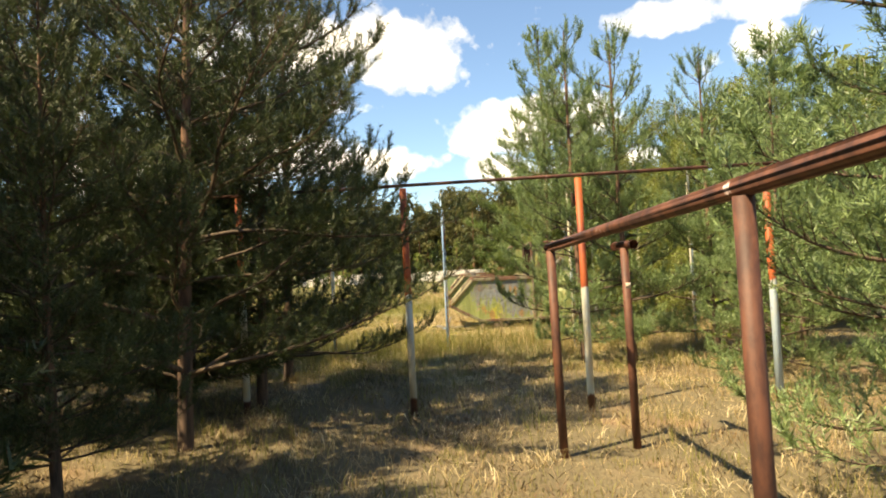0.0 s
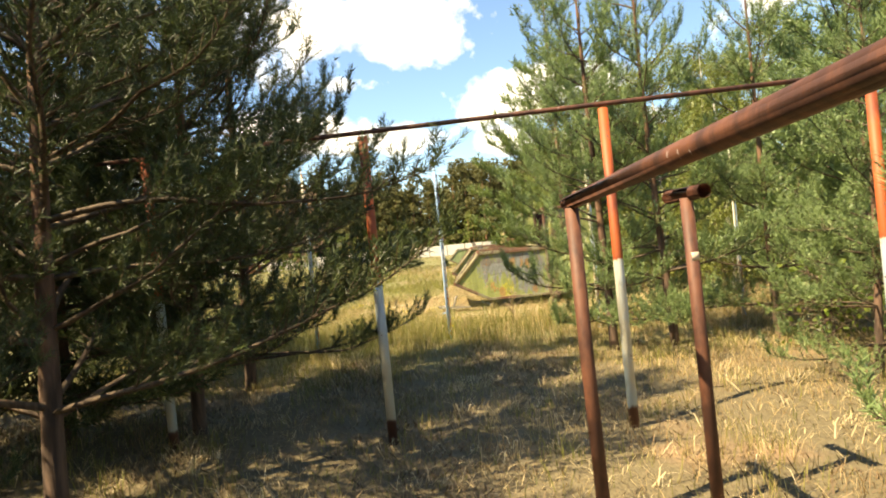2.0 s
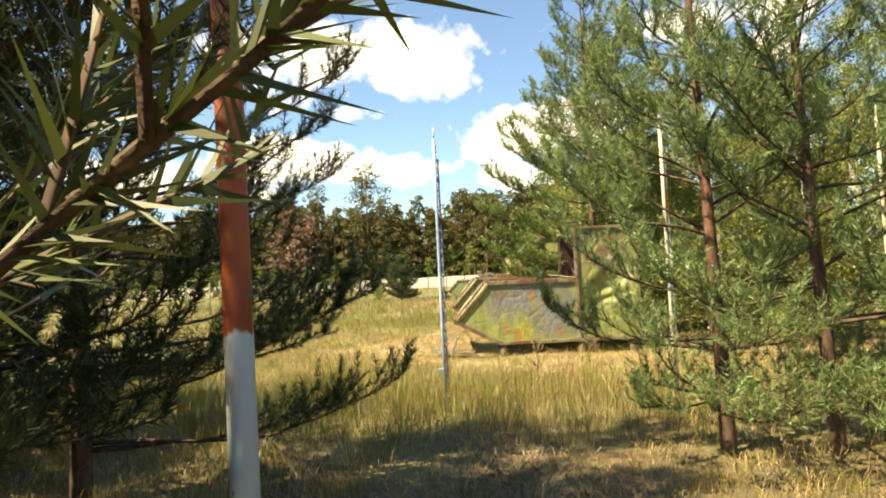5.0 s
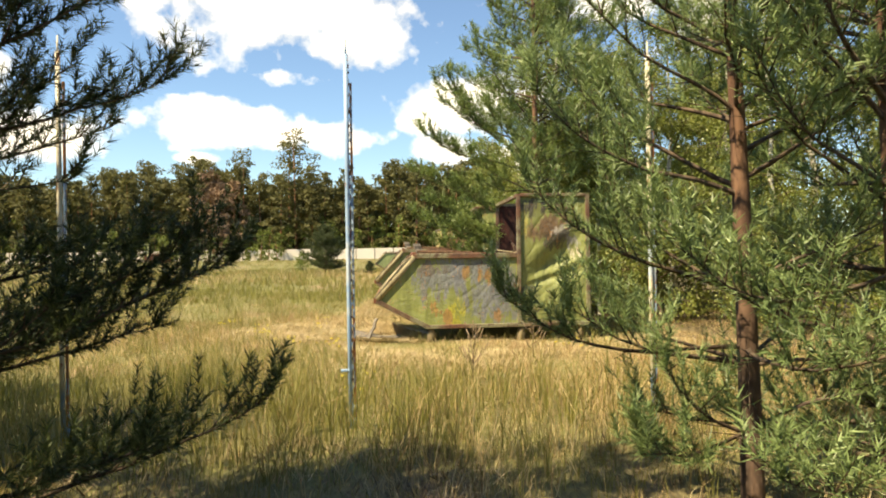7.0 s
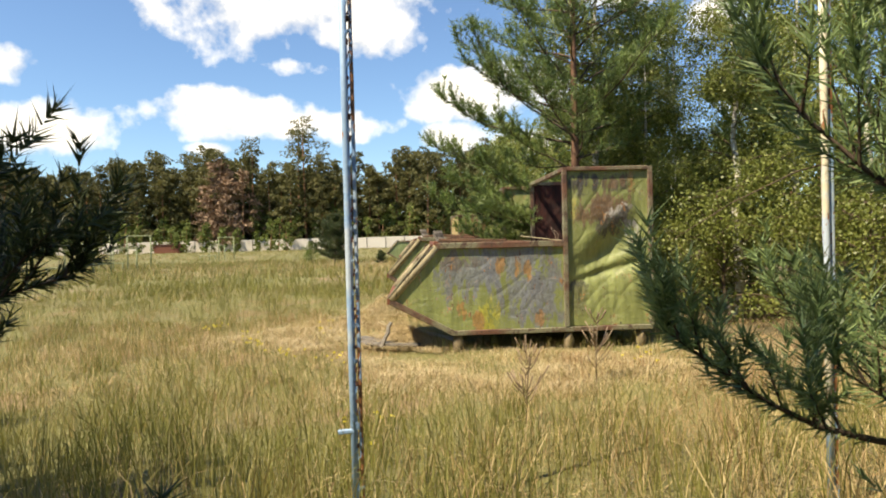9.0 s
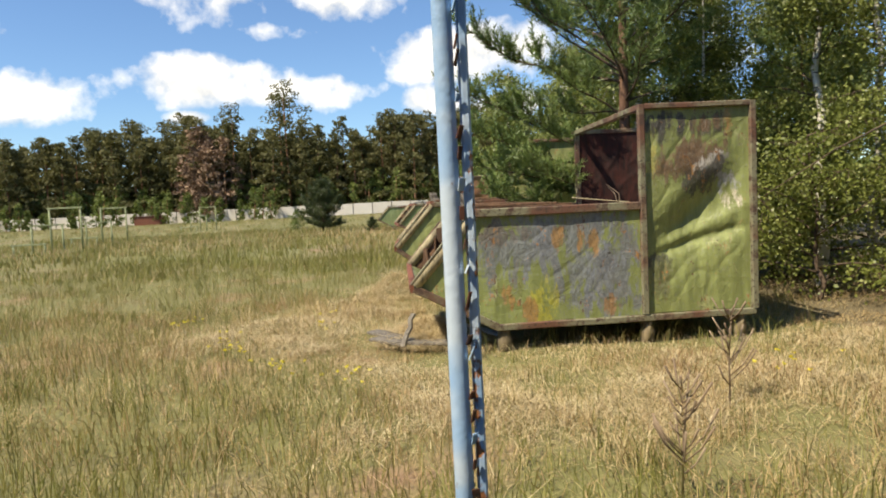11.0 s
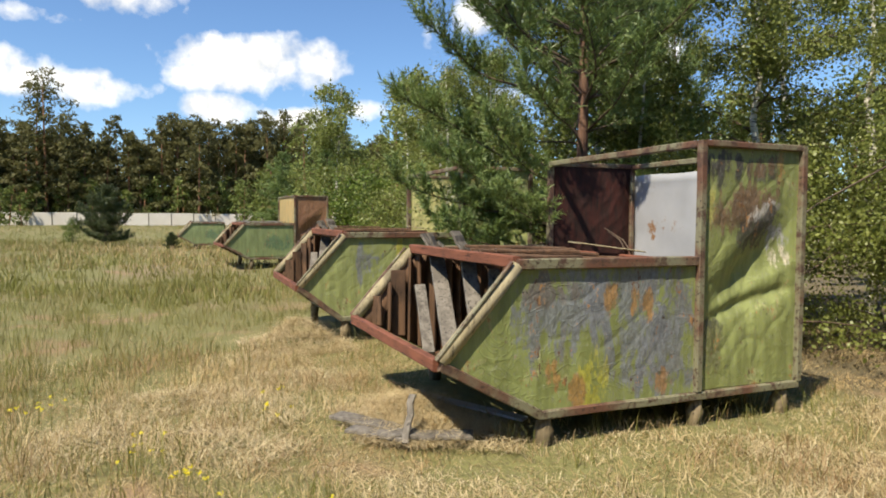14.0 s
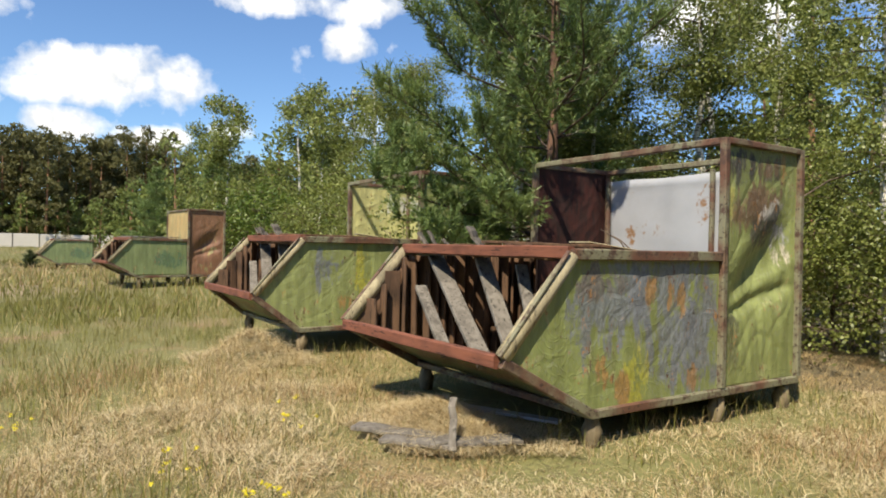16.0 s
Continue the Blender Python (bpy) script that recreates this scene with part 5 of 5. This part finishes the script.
def tall(x, y):
    """Grass height: short litter under the pines, taller at the edge of the field."""
    edge = np.exp(-((y - 12.1) / 1.1) ** 2)
    wood = np.clip((11.2 - y) / 1.2, 0, 1)
    hem = 1 - 0.8 * np.exp(-((x - 2.4) / 2.0) ** 4 - ((y - 16.9) / 0.65) ** 4)
    low = hem - 0.4 * hem * np.exp(-((x - 2.0) / 2.6) ** 4 - ((y - 19.0) / 4.2) ** 4)
    tuft = 0.92 + 0.58 * np.sin(x * 4.7 + 2.0 * np.sin(y * 2.9)) * np.sin(y * 4.1 + 1.7 * np.sin(x * 3.3 + 1.0))
    return low * tuft * (0.21 + 0.27 * edge) * (1 - 0.4 * wood * (1 - edge))


lay("dry_grass", 100, [(24000, -4, 6, -1, 9.5), (60000, -5, 7, 9, 21), (26000, -9, 7, 20, 30)], tall, 0.0046, 1.1, M_DRY, "dry straw-coloured grass covering the field", lambda x, y: np.where(y < 10.8, np.where(x > 1.8, 0.8, 0.5), np.clip(1.15 - 0.85 * field(x, y), 0.15, 1)), 0.07)
lay("green_grass", 140, [(20000, -4, 6, -1, 9.5), (80000, -5, 7, 9, 21), (36000, -9, 7, 20, 30)], lambda x, y: tall(x, y) * 1.2, 0.0048, 0.55, M_GREEN, "thin green grass among the straw", lambda x, y: np.clip(field(x, y) * 0.9, 0.1, 1) * np.where(y < 10.8, np.where(x > 1.8, 1.0, 0.85), 1.0), 0.09)
lay("flattened_straw", 220, [(26000, -4, 6, -1, 9.5), (80000, -4, 8, 11, 21), (9000, -6, 6, 20, 27)], lambda x, y: 0.09 - 0.06 * np.exp(-((x - 2.3) / 2.0) ** 4 - ((y - 17.2) / 1.1) ** 4), 0.005, 3.2, M_DRY, "flattened pale straw lying over the field", lambda x, y: np.clip(1.1 - field(x, y), 0.15, 1), 0.10, 2, False)
lay("needle_litter", 290, [(40000, -4.5, 5, -1, 11.8), (9000, 5.0, 9, 14.5, 24)], lambda x, y: 0.075 + 0.04 * np.sin(x * 3.3 + y), 0.009, 2.6, M_LITTER, "brown fallen needles and dead stalks under the pines", lambda x, y: np.where(x > 5, 0.9, np.clip(0.95 - 0.35 * (x - 1.6), 0.2, 0.95) * np.clip((11.7 - y) / 1.3, 0, 1)), 0.16, 2, None)
lay("pale_tufts", 296, [(17000, -3.5, 5.5, -0.5, 11.4)], lambda x, y: 0.13 + 0.05 * np.sin(x * 5.1) * np.sin(y * 4.3), 0.007, 1.7, M_STRAW, "pale dry grass tufts in the pine litter", lambda x, y: np.clip(0.25 + 0.9 * np.sin(x * 2.7 + 1.5 * np.sin(y * 1.9)) * np.sin(y * 2.3 + np.sin(x * 1.7)), 0.03, 1), 0.05, 2, None)
lay("far_dry_grass", 180, [(30000, -24, 8, 26, 60), (26000, -70, 14, 58, 136)], lambda x, y: 0.30 + 0 * x, 0.03, 0.6, M_DRY, "dry grass across the open field", lambda x, y: 0.75 - 0.6 * field(x * 0.4, y * 0.4), 0.3, 1)
lay("far_green_grass", 190, [(32000, -24, 8, 26, 60), (26000, -70, 14, 58, 136)], lambda x, y: 0.30 + 0 * x, 0.03, 0.45, M_GREEN, "greener grass patches across the open field", lambda x, y: 0.35 + field(x * 0.4, y * 0.4), 0.3, 1)

lay("trampled_straw", 260, [(20000, 0.0, 5.2, 14.4, 17.0), (9000, -0.6, 1.4, 17.0, 20.5)], lambda x, y: 0.04 + 0.05 * np.clip(17.2 - y, 0, 1) , 0.006, 2.6, M_STRAW, "trampled pale straw beside the dummy vehicles", lambda x, y: 0.5 + 0.45 * np.sin(x * 3.1 + 2 * np.sin(y * 2.3)), 0.08, 2, None)
under_hulls = [(700, 1.1, 4.0, 16.5, 17.6), (400, 0.7, 3.6, 20.9, 21.9)]
lay("straw_tufts", 240, under_hulls, lambda x, y: 0.13 + 0.04 * np.sin(x * 9), 0.005, 1.3, M_DRY, "dry grass tufts beside the legs of dummy vehicles", lambda x, y: 0.9 + 0 * x, 0.06, 2, None)
lay("green_tufts", 250, under_hulls, lambda x, y: 0.22 + 0.07 * np.sin(x * 7), 0.005, 0.6, M_GREEN, "green grass tufts beside the legs of dummy vehicles", lambda x, y: 0.55 + 0 * x, 0.05, 2, None)


def build_straw_heap(m, n, w, h, seed):
    p, rs = scatter(seed, n, -0.6, 0.6, -0.6, 0.6)
    r = np.hypot(p[:, 0], p[:, 1])
    z = h * np.exp(-(r / 0.33) ** 2) - 0.01
    V, F = blades(seed + 1, np.stack([p[:, 0] * w, p[:, 1], z], 1), rs.uniform(0.05, 0.12, len(p)), 0.005, 3.2)
    ob = new("straw_heap", mesh_of("straw_heap", V, F, M_STRAW))
    ob.matrix_world = m
    tagged(ob, "pale heap of flattened straw in front of a dummy vehicle", "straw heap", "heaps of straw", "stuff")


build_straw_heap(pose(0.8, 17.85, 0, 0, 0, 20), 7000, 0.7, 0.17, 300)
build_straw_heap(pose(0.86, 17.4, 0, 0, 0, 60), 3000, 0.55, 0.1, 310)
for i, (x, y, w) in enumerate(((-0.35, 18.6, 0.7), (-0.75, 17.7, 0.6), (0.05, 19.4, 0.8), (-1.0, 19.0, 0.6), (2.3, 15.2, 0.7), (3.5, 15.1, 0.8), (1.1, 15.2, 0.6), (-0.2, 20.3, 0.8), (4.6, 16.3, 0.7), (-1.6, 18.0, 0.6))):
    build_straw_heap(pose(x, y, 0, 0, 0, 37 * i), 1300, w, 0.07, 330 + 3 * i)
build_straw_heap(pose(0.45, 21.2, 0, 0, 0, 0), 6000, 1.1, 0.34, 320)


def build_weed(m, seed):
    """A dry brown weed with side shoots."""
    rs = random.Random(seed)
    ob = thing("dry_weed", m, "brown dried weed stalk standing in the grass", "weed", "dry weeds")
    part("stalk", tube([(0, 0, -0.03), (0.02, 0.01, 0.3), (0.05, 0.0, 0.62)], [0.007, 0.005, 0.003], 6), M_DEADLEAF, ob)
    b = bmesh.new()
    for i in range(26):
        z = rs.uniform(0.12, 0.6)
        a = rs.uniform(0, 6.28)
        L = rs.uniform(0.06, 0.2) * (1.15 - z)
        tube([(0.03 * z, 0, z), (0.03 * z + math.cos(a) * L * 0.6, math.sin(a) * L * 0.6, z + L * 0.6), (0.03 * z + math.cos(a) * L, math.sin(a) * L, z + L * 1.3)], [0.003, 0.004, 0.006], 5, b)
    tagged(part("side_growth", b, M_DEADLEAF, ob), kind="stuff")
    return ob


build_weed(pose(1.72, 13.6, 0), 1)
build_weed(pose(2.6, 14.9, 0, 0, 0, 40), 2)


def build_flowers():
    rs = np.random.default_rng(400)
    spots = [(0.6, 12.9), (-0.9, 16.6), (-1.15, 17.2), (-0.5, 16.0), (-1.9, 18.4), (3.2, 15.2), (-0.2, 17.9), (0.15, 15.6)]
    P = np.concatenate([np.array(s) + rs.normal(0, 0.10, (9, 2)) for s in spots])
    z = rs.uniform(0.16, 0.30, len(P))
    c = np.stack([P[:, 0], P[:, 1], z], 1)
    V, F = clumps(rs, c, np.full(len(c), 0.016), 9, 0.011, 0.5)
    ob = new("yellow_flowers", mesh_of("yellow_flowers", V, F, M_FLOWER))
    tagged(ob, "tiny yellow wildflowers in the grass", "flowers", "", "stuff")
    st = np_tubes(np.stack([P[:, 0], P[:, 1], np.zeros(len(P))], 1), c, np.full(len(P), 0.0015), np.full(len(P), 0.001), 4)
    s = new("flower_stems", mesh_of("flower_stems", *st, M_GREEN))
    tagged(s, "thin green stems of wildflowers", "flowers", "", "stuff")


build_flowers()
